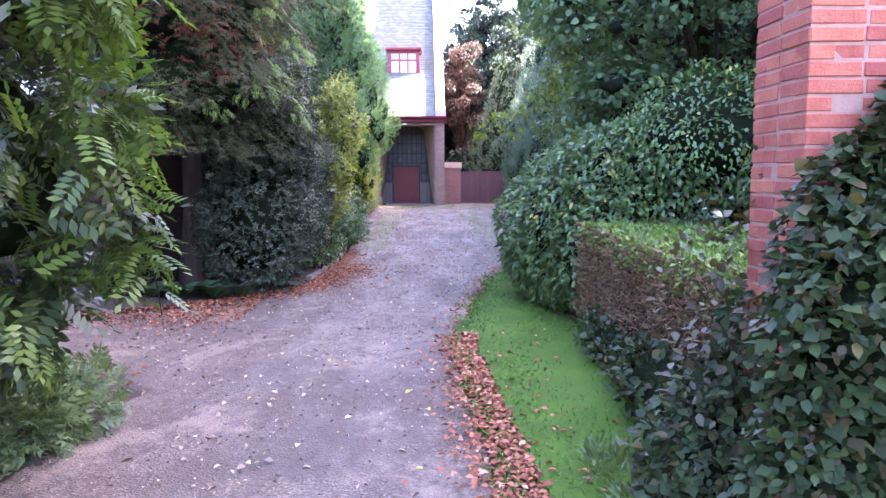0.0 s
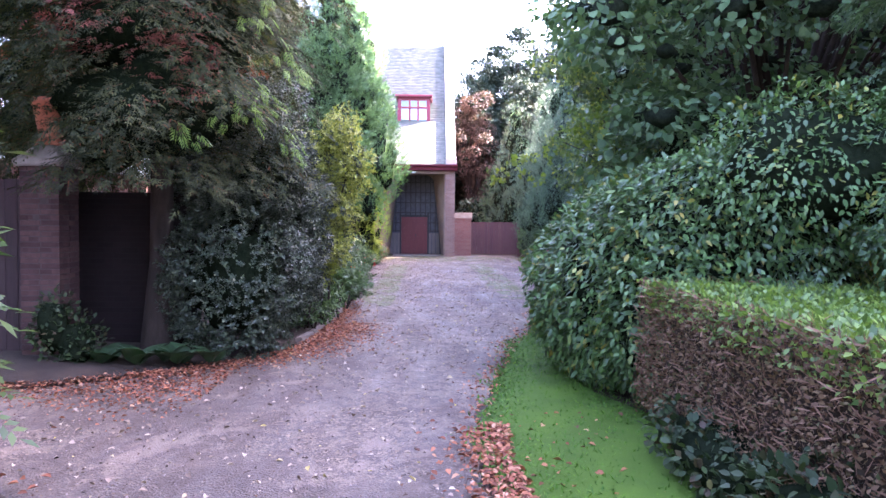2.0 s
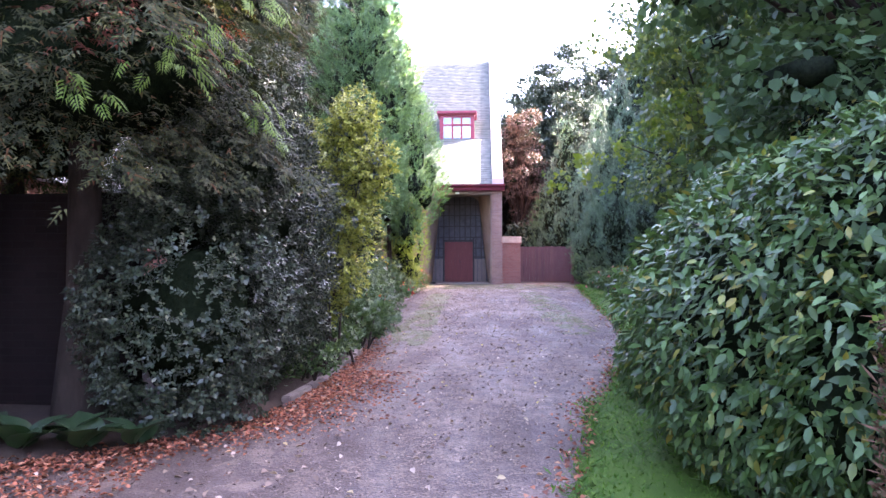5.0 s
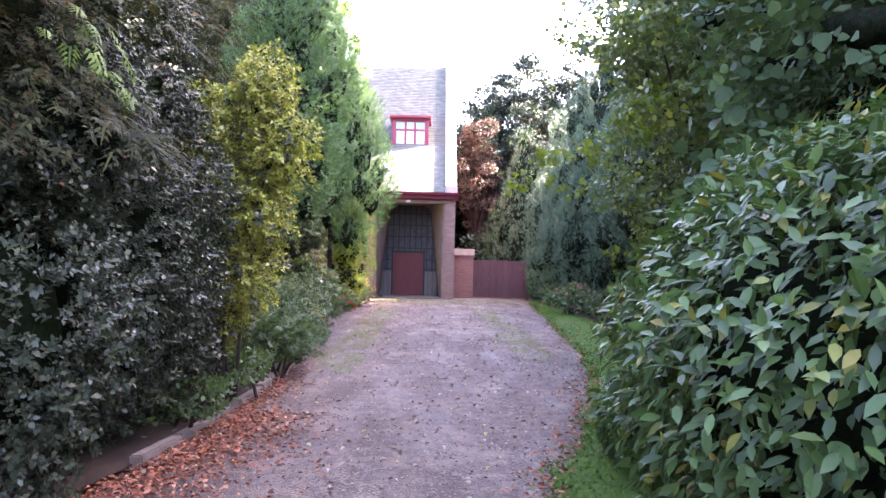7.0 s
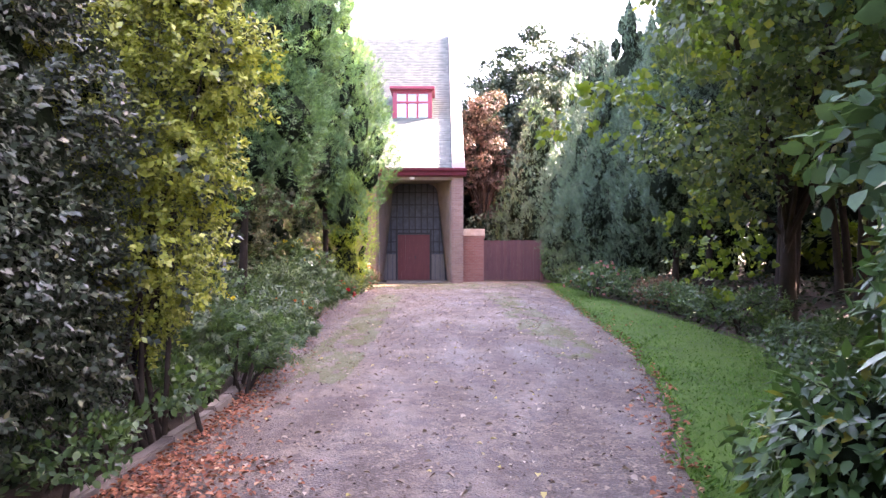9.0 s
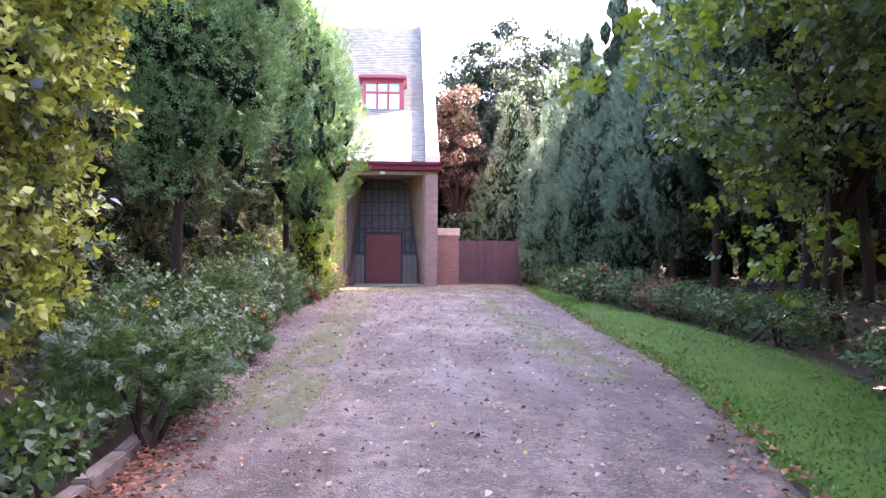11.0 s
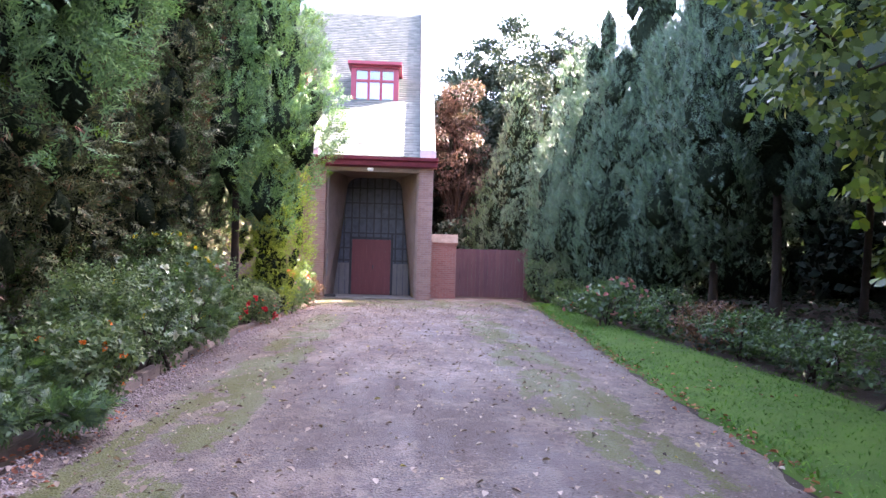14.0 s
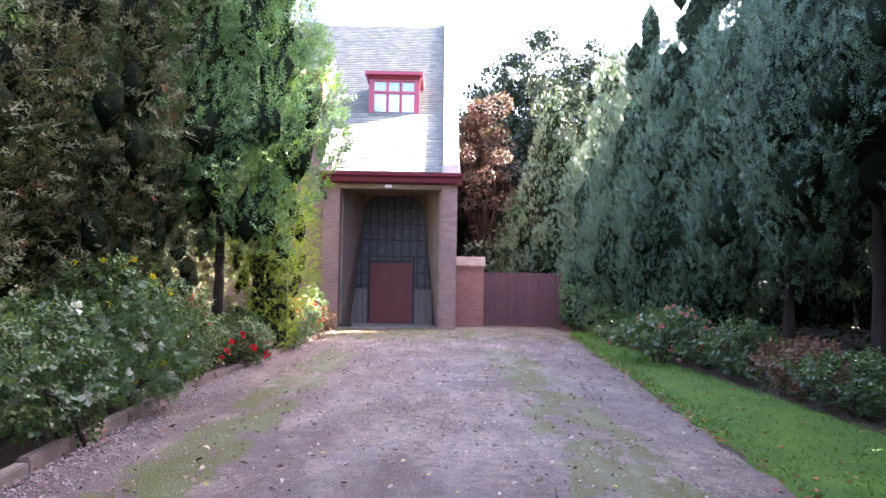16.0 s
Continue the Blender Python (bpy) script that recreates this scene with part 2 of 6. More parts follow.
M_WHITE = plain_mat("white_paint", (0.72, 0.71, 0.7), (0.82, 0.81, 0.8), 6.0, 0.5, 0.5, 50.0, 0.001)
# near black in place of the darkness of unlit rooms
M_DARKROOM = plain_mat("unlit_room_tone", (0.02, 0.02, 0.024), (0.035, 0.035, 0.04), 2.0, 0.9, 0.1)
# curtain cloth with the panes' blue sky reflection put into its colour
M_CURTAIN = plain_mat("sky_tinted_curtain", (0.45, 0.52, 0.66), (0.6, 0.66, 0.78), 3.0, 0.9, 0.1, 40.0, 0.002, (4, 4, 0.3))


def glass_mat(name, tint, alpha, rough=0.03):
    m, n, l, b = material(name)
    t = n.new("ShaderNodeBsdfTransparent")
    t.inputs[0].default_value = (*tint, 1)
    gl = n.new("ShaderNodeBsdfGlossy")
    gl.inputs["Roughness"].default_value = rough
    fr = n.new("ShaderNodeFresnel")
    fr.inputs[0].default_value = 1.5
    mx = n.new("ShaderNodeMixShader")
    l.new(mathn(n, l, "ADD", fr.outputs[0], alpha), mx.inputs[0])
    l.new(t.outputs[0], mx.inputs[1])
    l.new(gl.outputs[0], mx.inputs[2])
    l.new(mx.outputs[0], n["Material Output"].inputs[0])
    return m


M_GLASS = glass_mat("window_glass", (0.85, 0.9, 0.95), 0.05)
M_LEADED = plain_mat("leaded_glass", (0.05, 0.05, 0.063), (0.095, 0.095, 0.115), 5.0, 0.4, 0.2, 25.0, 0.01)

L_LAUREL = leaf_mat("laurel_leaf", [(0, (0.03542, 0.08152, 0.02246)), (0.55, (0.07239, 0.155, 0.03927)), (0.9, (0.1208, 0.2283, 0.05617)), (1, (0.322, 0.2608, 0.03363))], 0.42, 0.2, 0.4)
L_PRIVET = leaf_mat("privet_leaf", [(0, (0.06732, 0.129, 0.02376)), (0.5, (0.1346, 0.2346, 0.03564)), (1, (0.2468, 0.3519, 0.0594))], 0.45, 0.3)
L_DRY = leaf_mat("dry_hedge_leaf", [(0, (0.1, 0.05, 0.03)), (0.5, (0.19, 0.11, 0.06)), (0.85, (0.26, 0.17, 0.09)), (1, (0.06, 0.1, 0.03))], 0.7, 0.15, 0.2, 0.35, (0.05, 0.03, 0.02))
L_CREEPER = leaf_mat("creeper_leaf", [(0, (0.01278, 0.02447, 0.00627)), (0.5, (0.02556, 0.04831, 0.01045)), (0.85, (0.04472, 0.07084, 0.01567)), (0.94, (0.0575, 0.02578, 0.01567)), (1, (0.1086, 0.09023, 0.01742))], 0.55, 0.15, 0.22)
L_VINE = leaf_mat("greyish_vine_leaf", [(0, (0.0304, 0.03166, 0.01209)), (0.5, (0.05826, 0.05754, 0.02297)), (0.8, (0.09125, 0.08631, 0.03506)), (0.92, (0.05066, 0.08055, 0.0145)), (1, (0.1014, 0.05754, 0.02176))], 0.5, 0.15, 0.3, 0.35, (0.05, 0.04, 0.04))
L_HOLLY = leaf_mat("dark_holly_leaf", [(0, (0.02296, 0.03435, 0.01926)), (0.6, (0.0421, 0.05844, 0.03209)), (0.95, (0.07656, 0.09609, 0.04614)), (1, (0.2296, 0.2234, 0.1282))], 0.38, 0.08, 0.3)
L_GOLD = leaf_mat("golden_holly_leaf", [(0, (0.1045, 0.138, 0.0225)), (0.25, (0.2821, 0.3105, 0.0495)), (0.75, (0.4703, 0.483, 0.09)), (1, (0.627, 0.6325, 0.198))], 0.38, 0.3, 0.5, 0.3, (0.14, 0.15, 0.03))
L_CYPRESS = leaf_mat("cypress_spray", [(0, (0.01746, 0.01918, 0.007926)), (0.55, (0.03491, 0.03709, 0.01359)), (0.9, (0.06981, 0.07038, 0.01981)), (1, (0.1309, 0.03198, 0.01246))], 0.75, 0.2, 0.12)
L_HEDGE_CYPRESS = leaf_mat("dull_cypress_spray", [(0, (0.063, 0.075, 0.04032)), (0.5, (0.1071, 0.1275, 0.063)), (0.85, (0.1512, 0.1875, 0.0756)), (1, (0.2142, 0.135, 0.0756))], 0.65, 0.12, 0.2, 0.45, (0.035, 0.03, 0.022))
L_CYPRESS_TIP = leaf_mat("fresh_cypress_tip", [(0, (0.102, 0.1923, 0.0243)), (1, (0.204, 0.3146, 0.0486))], 0.55, 0.35, 0.3)
L_CYPRESS_DEAD = leaf_mat("rusty_cypress_spray", [(0, (0.1393, 0.0351, 0.02735)), (1, (0.2611, 0.07725, 0.0547))], 0.75, 0.2, 0.2, 0.3, (0.1, 0.04, 0.025))
L_THUJA = leaf_mat("thuja_spray", [(0, (0.0387, 0.07797, 0.0425)), (0.5, (0.07333, 0.1404, 0.0664)), (1, (0.1272, 0.2079, 0.08636))], 0.6, 0.1, 0.2)
# L_THUJA scaled up: skylight on the bed's thujas put into the colour
L_THUJA_BRIGHT = leaf_mat("bright_thuja_spray", [(0, (0.08466, 0.1708, 0.0888)), (0.5, (0.1604, 0.3073, 0.1388)), (1, (0.2783, 0.455, 0.1804))], 0.55, 0.2, 0.3)
# thuja spray with the sunlight on it painted in as yellow
L_SUNLIT_THUJA = leaf_mat("sunlit_thuja_spray", [(0, (0.1512, 0.2185, 0.0324)), (0.5, (0.2807, 0.3605, 0.054)), (1, (0.4536, 0.5025, 0.108))], 0.55, 0.35, 0.3, 0.3, (0.1, 0.13, 0.03))
L_CYPRESS_GREEN = leaf_mat("deep_green_cypress_spray", [(0, (0.035, 0.07, 0.035)), (0.55, (0.07, 0.125, 0.06)), (1, (0.12, 0.19, 0.085))], 0.55, 0.18, 0.3)
L_THUJA_BLUE = leaf_mat("blue_green_thuja_spray", [(0, (0.04663, 0.08533, 0.05849)), (0.5, (0.08912, 0.1585, 0.0975)), (1, (0.1486, 0.2337, 0.1267))], 0.55, 0.1, 0.3)
L_LIME = leaf_mat("lime_leaf", [(0, (0.05638, 0.09187, 0.03105)), (0.5, (0.1034, 0.153, 0.04348)), (0.85, (0.1692, 0.2296, 0.05433)), (1, (0.376, 0.3674, 0.0621))], 0.45, 0.38)
L_LIME_YELLOW = leaf_mat("yellowing_and_sunlit_leaf", [(0, (0.05141, 0.09058, 0.01152)), (0.6, (0.1114, 0.161, 0.02016)), (1, (0.1799, 0.2113, 0.03456))], 0.45, 0.45, 0.4, 0.25, (0.1, 0.14, 0.02))
L_IVYTREE = leaf_mat("deep_green_leaf", [(0, (0.04506, 0.09324, 0.04265)), (0.6, (0.09009, 0.1665, 0.07253)), (1, (0.1462, 0.2443, 0.1066))], 0.55, 0.22, 0.2)
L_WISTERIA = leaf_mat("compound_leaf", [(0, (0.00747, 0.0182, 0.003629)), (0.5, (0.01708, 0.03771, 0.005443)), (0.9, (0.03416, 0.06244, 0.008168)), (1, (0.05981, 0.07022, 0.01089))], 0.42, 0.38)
# brighter leaf for the outer shoots, the light on them put into colour
L_WISTERIA_BRIGHT = leaf_mat("bright_compound_leaf", [(0, (0.02975, 0.06375, 0.006375)), (0.5, (0.0595, 0.1105, 0.01063)), (1, (0.102, 0.153, 0.017))], 0.45, 0.4, 0.35)
L_BED = leaf_mat("bed_leaf", [(0, (0.03188, 0.07102, 0.02232)), (0.5, (0.05914, 0.1155, 0.03347)), (1, (0.1092, 0.1776, 0.04463))], 0.45, 0.32)
L_BED_PALE = leaf_mat("pale_bed_leaf", [(0, (0.05284, 0.09629, 0.03168)), (0.5, (0.09812, 0.1605, 0.05069)), (1, (0.1661, 0.2167, 0.07603))], 0.5, 0.32)
L_RUSSET = leaf_mat("russet_leaf", [(0, (0.12, 0.06, 0.04)), (0.6, (0.2, 0.1, 0.06)), (1, (0.26, 0.16, 0.09))], 0.6, 0.25, 0.3, 0.35, (0.08, 0.04, 0.03))
L_COPPER = leaf_mat("copper_leaf", [(0, (0.0372, 0.0324, 0.0288)), (0.6, (0.0744, 0.0576, 0.0496)), (1, (0.1178, 0.0864, 0.068))], 0.7, 0.1, 0.15, 0.35, (0.08, 0.05, 0.04))
L_FAR = leaf_mat("far_leaf", [(0, (0.02154, 0.03813, 0.02858)), (0.5, (0.03995, 0.06232, 0.04401)), (1, (0.07371, 0.09009, 0.06478))], 0.75, 0.04, 0.1)
L_LITTER = leaf_mat("fallen_beech_leaf", [(0, (0.11, 0.04, 0.028)), (0.45, (0.33, 0.105, 0.055)), (0.85, (0.52, 0.2, 0.11)), (1, (0.62, 0.36, 0.22))], 0.75, 0.1, 0.2, 0.3, (0.1, 0.045, 0.028))
L_CRUMB = leaf_mat("dark_leaf_crumb", [(0, (0.03, 0.02, 0.016)), (0.7, (0.09, 0.055, 0.04)), (1, (0.2, 0.1, 0.06))], 0.8, 0.05, 0.2, 0.2, (0.03, 0.02, 0.015))
L_SCATTER = leaf_mat("dry_pale_leaf", [(0, (0.09775, 0.06271, 0.04736)), (0.45, (0.2932, 0.2061, 0.155)), (0.9, (0.5376, 0.421, 0.3444)), (1, (0.4887, 0.3763, 0.05167))], 0.75, 0.1, 0.2, 0.2, (0.2, 0.15, 0.12))
L_GRASS = leaf_mat("grass_blade", [(0, (0.03623, 0.1037, 0.007387)), (0.6, (0.06211, 0.1762, 0.01235)), (1, (0.1345, 0.2486, 0.02468))], 0.6, 0.3, 0.25)
L_HOSTA = leaf_mat("broad_bed_leaf", [(0, (0.0144, 0.0378, 0.0126)), (1, (0.0324, 0.0714, 0.0252))], 0.4, 0.25)
# plant cores, darker than their leaves: the shade inside is put into the colour
M_CORE = plain_mat("shaded_core", (0.007, 0.011, 0.006), (0.018, 0.025, 0.013), 14.0, 1.0, 0.0, 30.0, 0.04)
M_CORE_GREEN = plain_mat("shaded_spray_core", (0.01, 0.015, 0.01), (0.034, 0.046, 0.028), 22.0, 1.0, 0.0, 60.0, 0.05)
M_CORE_BROWN = plain_mat("shaded_twig_core", (0.03, 0.02, 0.013), (0.06, 0.04, 0.026), 9.0, 0.95, 0.1, 40.0, 0.03)


def petal_mat(name, c):
    return leaf_mat(name, [(0, tuple(v * 0.7 for v in c)), (1, c)], 0.5, 0.25, 0.3, 0.2, tuple(v * 0.6 for v in c))


P_RED, P_YELLOW, P_ORANGE, P_WHITE, P_PINK = (petal_mat(a, c) for a, c in (
    ("red_petal", (0.7, 0.03, 0.04)), ("yellow_petal", (0.8, 0.6, 0.03)), ("orange_petal", (0.85, 0.2, 0.02)),
    ("white_petal", (0.8, 0.8, 0.76)), ("pink_petal", (0.6, 0.22, 0.24))))


# ---- mesh helpers ----
def mesh_from(name, verts, faces, mat, smooth=False):
    """A mesh from arrays of corners and of equal-sided faces."""
    verts, faces = np.asarray(verts, dtype=np.float32), np.asarray(faces, dtype=np.int32)
    me = bpy.data.meshes.new(name)
    k = faces.shape[1]
    me.vertices.add(len(verts))
    me.vertices.foreach_set("co", verts.ravel())
    me.loops.add(faces.size)
    me.loops.foreach_set("vertex_index", faces.ravel())
    me.polygons.add(len(faces))
    me.polygons.foreach_set("loop_start", np.arange(0, faces.size, k, dtype=np.int32))
    if smooth:
        me.polygons.foreach_set("use_smooth", np.ones(len(faces), dtype=bool))
    me.update(calc_edges=True)
    me.materials.append(mat)
    return me


def part(name, bm, mat, parent=None, label=""):
    """Link a bmesh, or a mesh, as one object under a thing or a part."""
    if isinstance(bm, bpy.types.Mesh):
        me = bm
    else:
        me = bpy.data.meshes.new(name)
        bm.normal_update()
        bm.to_mesh(me)
        bm.free()
        me.materials.append(mat)
    ob = new(name, me)
    if parent is not None:
        ob.parent = parent
    if label:
        ob["label"] = label
    return ob


def thing(name, label, category, at=(0, 0, 0), group="", kind=""):
    ob = new(name)
    ob.location = at
    ob.empty_display_size = 0.2
    return tagged(ob, label, category, group, kind)


def box_bm(x0, x1, y0, y1, z0, z1, bevel=0.0, bm=None):
    own = bm is None
    bm = bm or bmesh.new()
    r = bmesh.ops.create_cube(bm, size=1.0)
    for v in r["verts"]:
        v.co = Vector(((x0 + x1) / 2 + v.co.x * (x1 - x0), (y0 + y1) / 2 + v.co.y * (y1 - y0), (z0 + z1) / 2 + v.co.z * (z1 - z0)))
    if bevel and own:
        bmesh.ops.bevel(bm, geom=bm.edges[:], offset=bevel, segments=2, affect="EDGES")
    return bm


def prism_bm(poly, axis, a0, a1):
    """A solid with the outline poly in the plane across the axis x or y (points (u, z)), from a0 to a1."""
    bm = bmesh.new()
    f = (lambda u, z, a: (a, u, z)) if axis == "x" else (lambda u, z, a: (u, a, z))
    lo = [bm.verts.new(f(u, z, a0)) for u, z in poly]
    hi = [bm.verts.new(f(u, z, a1)) for u, z in poly]
    bm.faces.new(lo)
    bm.faces.new(hi[::-1])
    for i in range(len(poly)):
        j = (i + 1) % len(poly)
        bm.faces.new((lo[j], lo[i], hi[i], hi[j]))
    bmesh.ops.recalc_face_normals(bm, faces=bm.faces[:])
    return bm


def tube_arrays(points, radii, sides=8):
    """A tapered tube along points."""
    pts = np.array(points, dtype=float)
    rad = np.array(radii, dtype=float)
    tan = np.gradient(pts, axis=0)
    tan /= np.linalg.norm(tan, axis=1)[:, None] + 1e-9
    ref = np.where(np.abs(tan[:, 2:3]) > 0.9, np.array([[1.0, 0, 0]]), np.array([[0, 0, 1.0]]))
    a = np.cross(tan, ref)
    a /= np.linalg.norm(a, axis=1)[:, None] + 1e-9
    b = np.cross(tan, a)
    ang = np.linspace(0, 2 * np.pi, sides, endpoint=False)
    v = pts[:, None] + rad[:, None, None] * (a[:, None] * np.cos(ang)[None, :, None] + b[:, None] * np.sin(ang)[None, :, None])
    f = []
    for i in range(len(pts) - 1):
        for j in range(sides):
            k = (j + 1) % sides
            f.append((i * sides + j, i * sides + k, (i + 1) * sides + k, (i + 1) * sides + j))
    return v.reshape(-1, 3), np.array(f)


def join_arrays(items):
    vs, fs, off = [], [], 0
    for v, f in items:
        vs.append(v)
        fs.append(np.asarray(f) + off)
        off += len(v)
    return np.concatenate(vs), np.concatenate(fs)


# ---- leaf shapes: root at the origin, length along y, upper side to z ----
def leaf_shape(w, fold=0.12):
    v = np.array([(0, 0, 0), (w * .75, .28, fold * .6), (w * .8, .62, fold * .5), (0, 1, -.05), (-w * .8, .62, fold * .5), (-w * .75, .28, fold * .6), (0, .5, -.02)])
    return v, np.array([(0, 1, 2, 6), (6, 2, 3, 4), (0, 6, 4, 5)])


def small_leaf(w, fold=0.15):
    return np.array([(0, 0, 0), (w, .5, fold), (0, 1, 0), (-w, .5, fold)]), np.array([(0, 1, 2, 3)])


def round_leaf(w=.5):
    v = np.array([(0, 0, 0), (w, .12, .06), (w * 1.05, .55, .02), (0, 1.05, -.1), (-w * 1.05, .55, .02), (-w, .12, .06)])
    return v, np.array([(0, 1, 2, 3), (0, 3, 4, 5)])


def spray_shape(pairs=4, side=0.42, thick=0.035, droop=0.15):
    """A flat spray of a cypress: a stem with pairs of narrow side twigs."""
    items = []

    def twig(x0, y0, x1, y1, z0, z1, w):
        d = np.array([x1 - x0, y1 - y0], dtype=float)
        d /= np.linalg.norm(d)
        s = np.array([-d[1], d[0]]) * w
        ax, ay = x0 + (x1 - x0) * .3, y0 + (y1 - y0) * .3
        items.append((np.array([(ax - s[0], ay - s[1], z0), (ax + s[0], ay + s[1], z0 + .015), (x1, y1, z1)]), np.array([(0, 1, 2)])))
    twig(0, 0, 0, 1, 0, -droop, thick)
    for i in range(pairs):
        y = .12 + .72 * i / pairs
        ln = side * (1 - .55 * i / pairs)
        for sgn in (-1, 1):
            twig(0, y, sgn * ln * .78, y + ln * .8, -droop * y * y, -droop * (y + ln) ** 2 - .03, thick * 1.25)
    return join_arrays(items)


def compound_shape(pairs=5):
    """A leaf of paired leaflets on one stalk."""
    items = []
    lv, lf = small_leaf(.2, .06)
    for i in range(pairs):
        y = .2 + .7 * i / pairs
        for sgn in (-1, 1):
            a = sgn * 1.1
            c, s = math.cos(a), math.sin(a)
            q = lv * .34
            items.append((np.stack([q[:, 0] * c + q[:, 1] * s, -q[:, 0] * s + q[:, 1] * c + y, q[:, 2] - .18 * y * y - .25 * np.abs(q[:, 1]) * .4], 1), lf))
    items.append((lv * .34 + np.array([0, .9, -.16]), lf))
    return join_arrays(items)


FEATHER = spray_shape(5, .4, .034, .3)
SPRAY_SMALL, SPRAY_FINE = spray_shape(3, .5, .07), spray_shape(3, .3, .036, .06)


def shoot_shape(leaf, count, size, spread=.9, rise=.35, stem=True):
    """Leaves set round a short shoot that runs along y."""
    lv, lf = leaf
    items = []
    for i in range(count):
        a = i * 2.4
        y = .15 + .8 * i / count
        tilt = rise + (1 - rise) * .5 * i / count
        out = np.array([math.cos(a) * spread, tilt, math.sin(a) * spread * .6])
        d = out[None]
        up_v = np.array([[-math.cos(a) * .3, 1.0, .6 - math.sin(a) * .3]])
        d = d / np.linalg.norm(d)
        z = up_v - (up_v * d).sum() * d
        z /= np.linalg.norm(z)
        x = np.cross(d, z)
        rot = np.stack([x[0], d[0], z[0]], 1)
        sc = size * (.8 + .4 * ((i * 7) % 5) / 5)
        items.append((lv @ rot.T * sc + np.array([0, y, 0]), lf))
    return join_arrays(items)

LAUREL, LEAFLET, BROAD, ROUND, COMPOUND = leaf_shape(.24), small_leaf(.28), leaf_shape(.36), round_leaf(), compound_shape()
NARROW, CURLED = small_leaf(.12, .05), leaf_shape(.36, .35)
ROSETTE, SPRIG, TWIG_ROUND = shoot_shape(round_leaf(.23), 8, .74, 1.0, .25), shoot_shape(small_leaf(.3, .12), 9, .34), shoot_shape(small_leaf(.42, .08), 5, .42, .9, .3)


def unit(a):
    return a / (np.linalg.norm(a, axis=1)[:, None] + 1e-9)


def strew(shape, pos, along, upward, size):
    """Copies of a leaf shape at pos, pointing along, with the upper side towards upward: one joined set of arrays."""
    tv, tf = shape
    d = unit(along)
    z = unit(upward - (upward * d).sum(1)[:, None] * d)
    x = np.cross(d, z)
    rot = np.stack([x, d, z], axis=2)
    v = np.einsum("nij,vj->nvi", rot, tv) * size[:, None, None] + pos[:, None]
    f = tf[None] + (np.arange(len(pos)) * len(tv))[:, None, None]
    return v.reshape(-1, 3), f.reshape(-1, tf.shape[1])


def ripple(p, s):
    return (np.sin(p[:, 0] * s + 1.3 * np.sin(p[:, 2] * s * .7)) + np.sin(p[:, 1] * s * 1.1 + 2.0 + np.sin(p[:, 0] * s * .6)) + np.sin(p[:, 2] * s * .9 + 4.0)) / 3


def on_blobs(blobs, n, depth=0.25, zmin=0.02, lump=0.08, inside=0.8, toward=None, over=0.0):
    """Points and outward normals over the skin of overlapping ellipsoids (x, y, z, rx, ry, rz)."""
    B = np.array(blobs, dtype=float)
    area = ((B[:, 3] * B[:, 4]) ** 1.6 + (B[:, 3] * B[:, 5]) ** 1.6 + (B[:, 4] * B[:, 5]) ** 1.6) ** (1 / 1.6)
    pick = rng.choice(len(B), n * 2, p=area / area.sum())
    u = unit(rng.normal(size=(n * 2, 3)))
    b = B[pick]
    fac = 1 - depth * rng.random(n * 2) ** 1.7
    p = b[:, :3] + b[:, 3:] * u * fac[:, None]
    p += u * (ripple(p, 3.1) * lump * 2 + ripple(p + 7, 9.0) * lump)[:, None]
    nrm = unit(u / b[:, 3:])
    ok = p[:, 2] > zmin
    for i in range(len(B)):
        q = (p - B[i, :3]) / B[i, 3:]
        ok &= ((q * q).sum(1) > inside * inside) | (pick == i)
    if over:
        ok &= (u[:, 2] > -.3) | (rng.random(n * 2) > over)
    if toward is not None:
        ok &= ((nrm * np.array(toward)).sum(1) > -.25) | (rng.random(n * 2) < .3)
    p, nrm = p[ok], nrm[ok]
    return p[:n], nrm[:n]


def leaves_on(blobs, n, shape, size, out=1.0, up=0.3, wild=0.6, depth=0.3, zmin=0.02, lump=0.08, inside=0.8, face=0.8, toward=None, over=0.0):
    p, nrm = on_blobs(blobs, n, depth, zmin, lump, inside, toward, over)
    k = len(p)
    d = nrm * out + rng.normal(size=(k, 3)) * wild + np.array([0, 0, up])
    z = nrm * .7 + np.array([0, 0, face]) + rng.normal(size=(k, 3)) * .35
    s = size[0] + (size[1] - size[0]) * rng.random(k)
    return strew(shape, p, d, z, s)


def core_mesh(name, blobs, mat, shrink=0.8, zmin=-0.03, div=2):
    """The dense inside of a plant, behind its leaves, with shade put into its dark colour."""
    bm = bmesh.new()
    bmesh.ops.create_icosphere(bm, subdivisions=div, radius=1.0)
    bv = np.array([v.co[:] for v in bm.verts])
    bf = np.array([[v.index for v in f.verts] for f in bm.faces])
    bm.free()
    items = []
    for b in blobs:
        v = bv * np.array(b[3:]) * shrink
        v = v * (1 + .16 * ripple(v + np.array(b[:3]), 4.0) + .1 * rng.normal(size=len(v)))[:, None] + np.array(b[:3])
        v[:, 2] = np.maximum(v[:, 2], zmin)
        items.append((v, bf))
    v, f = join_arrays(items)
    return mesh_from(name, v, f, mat)


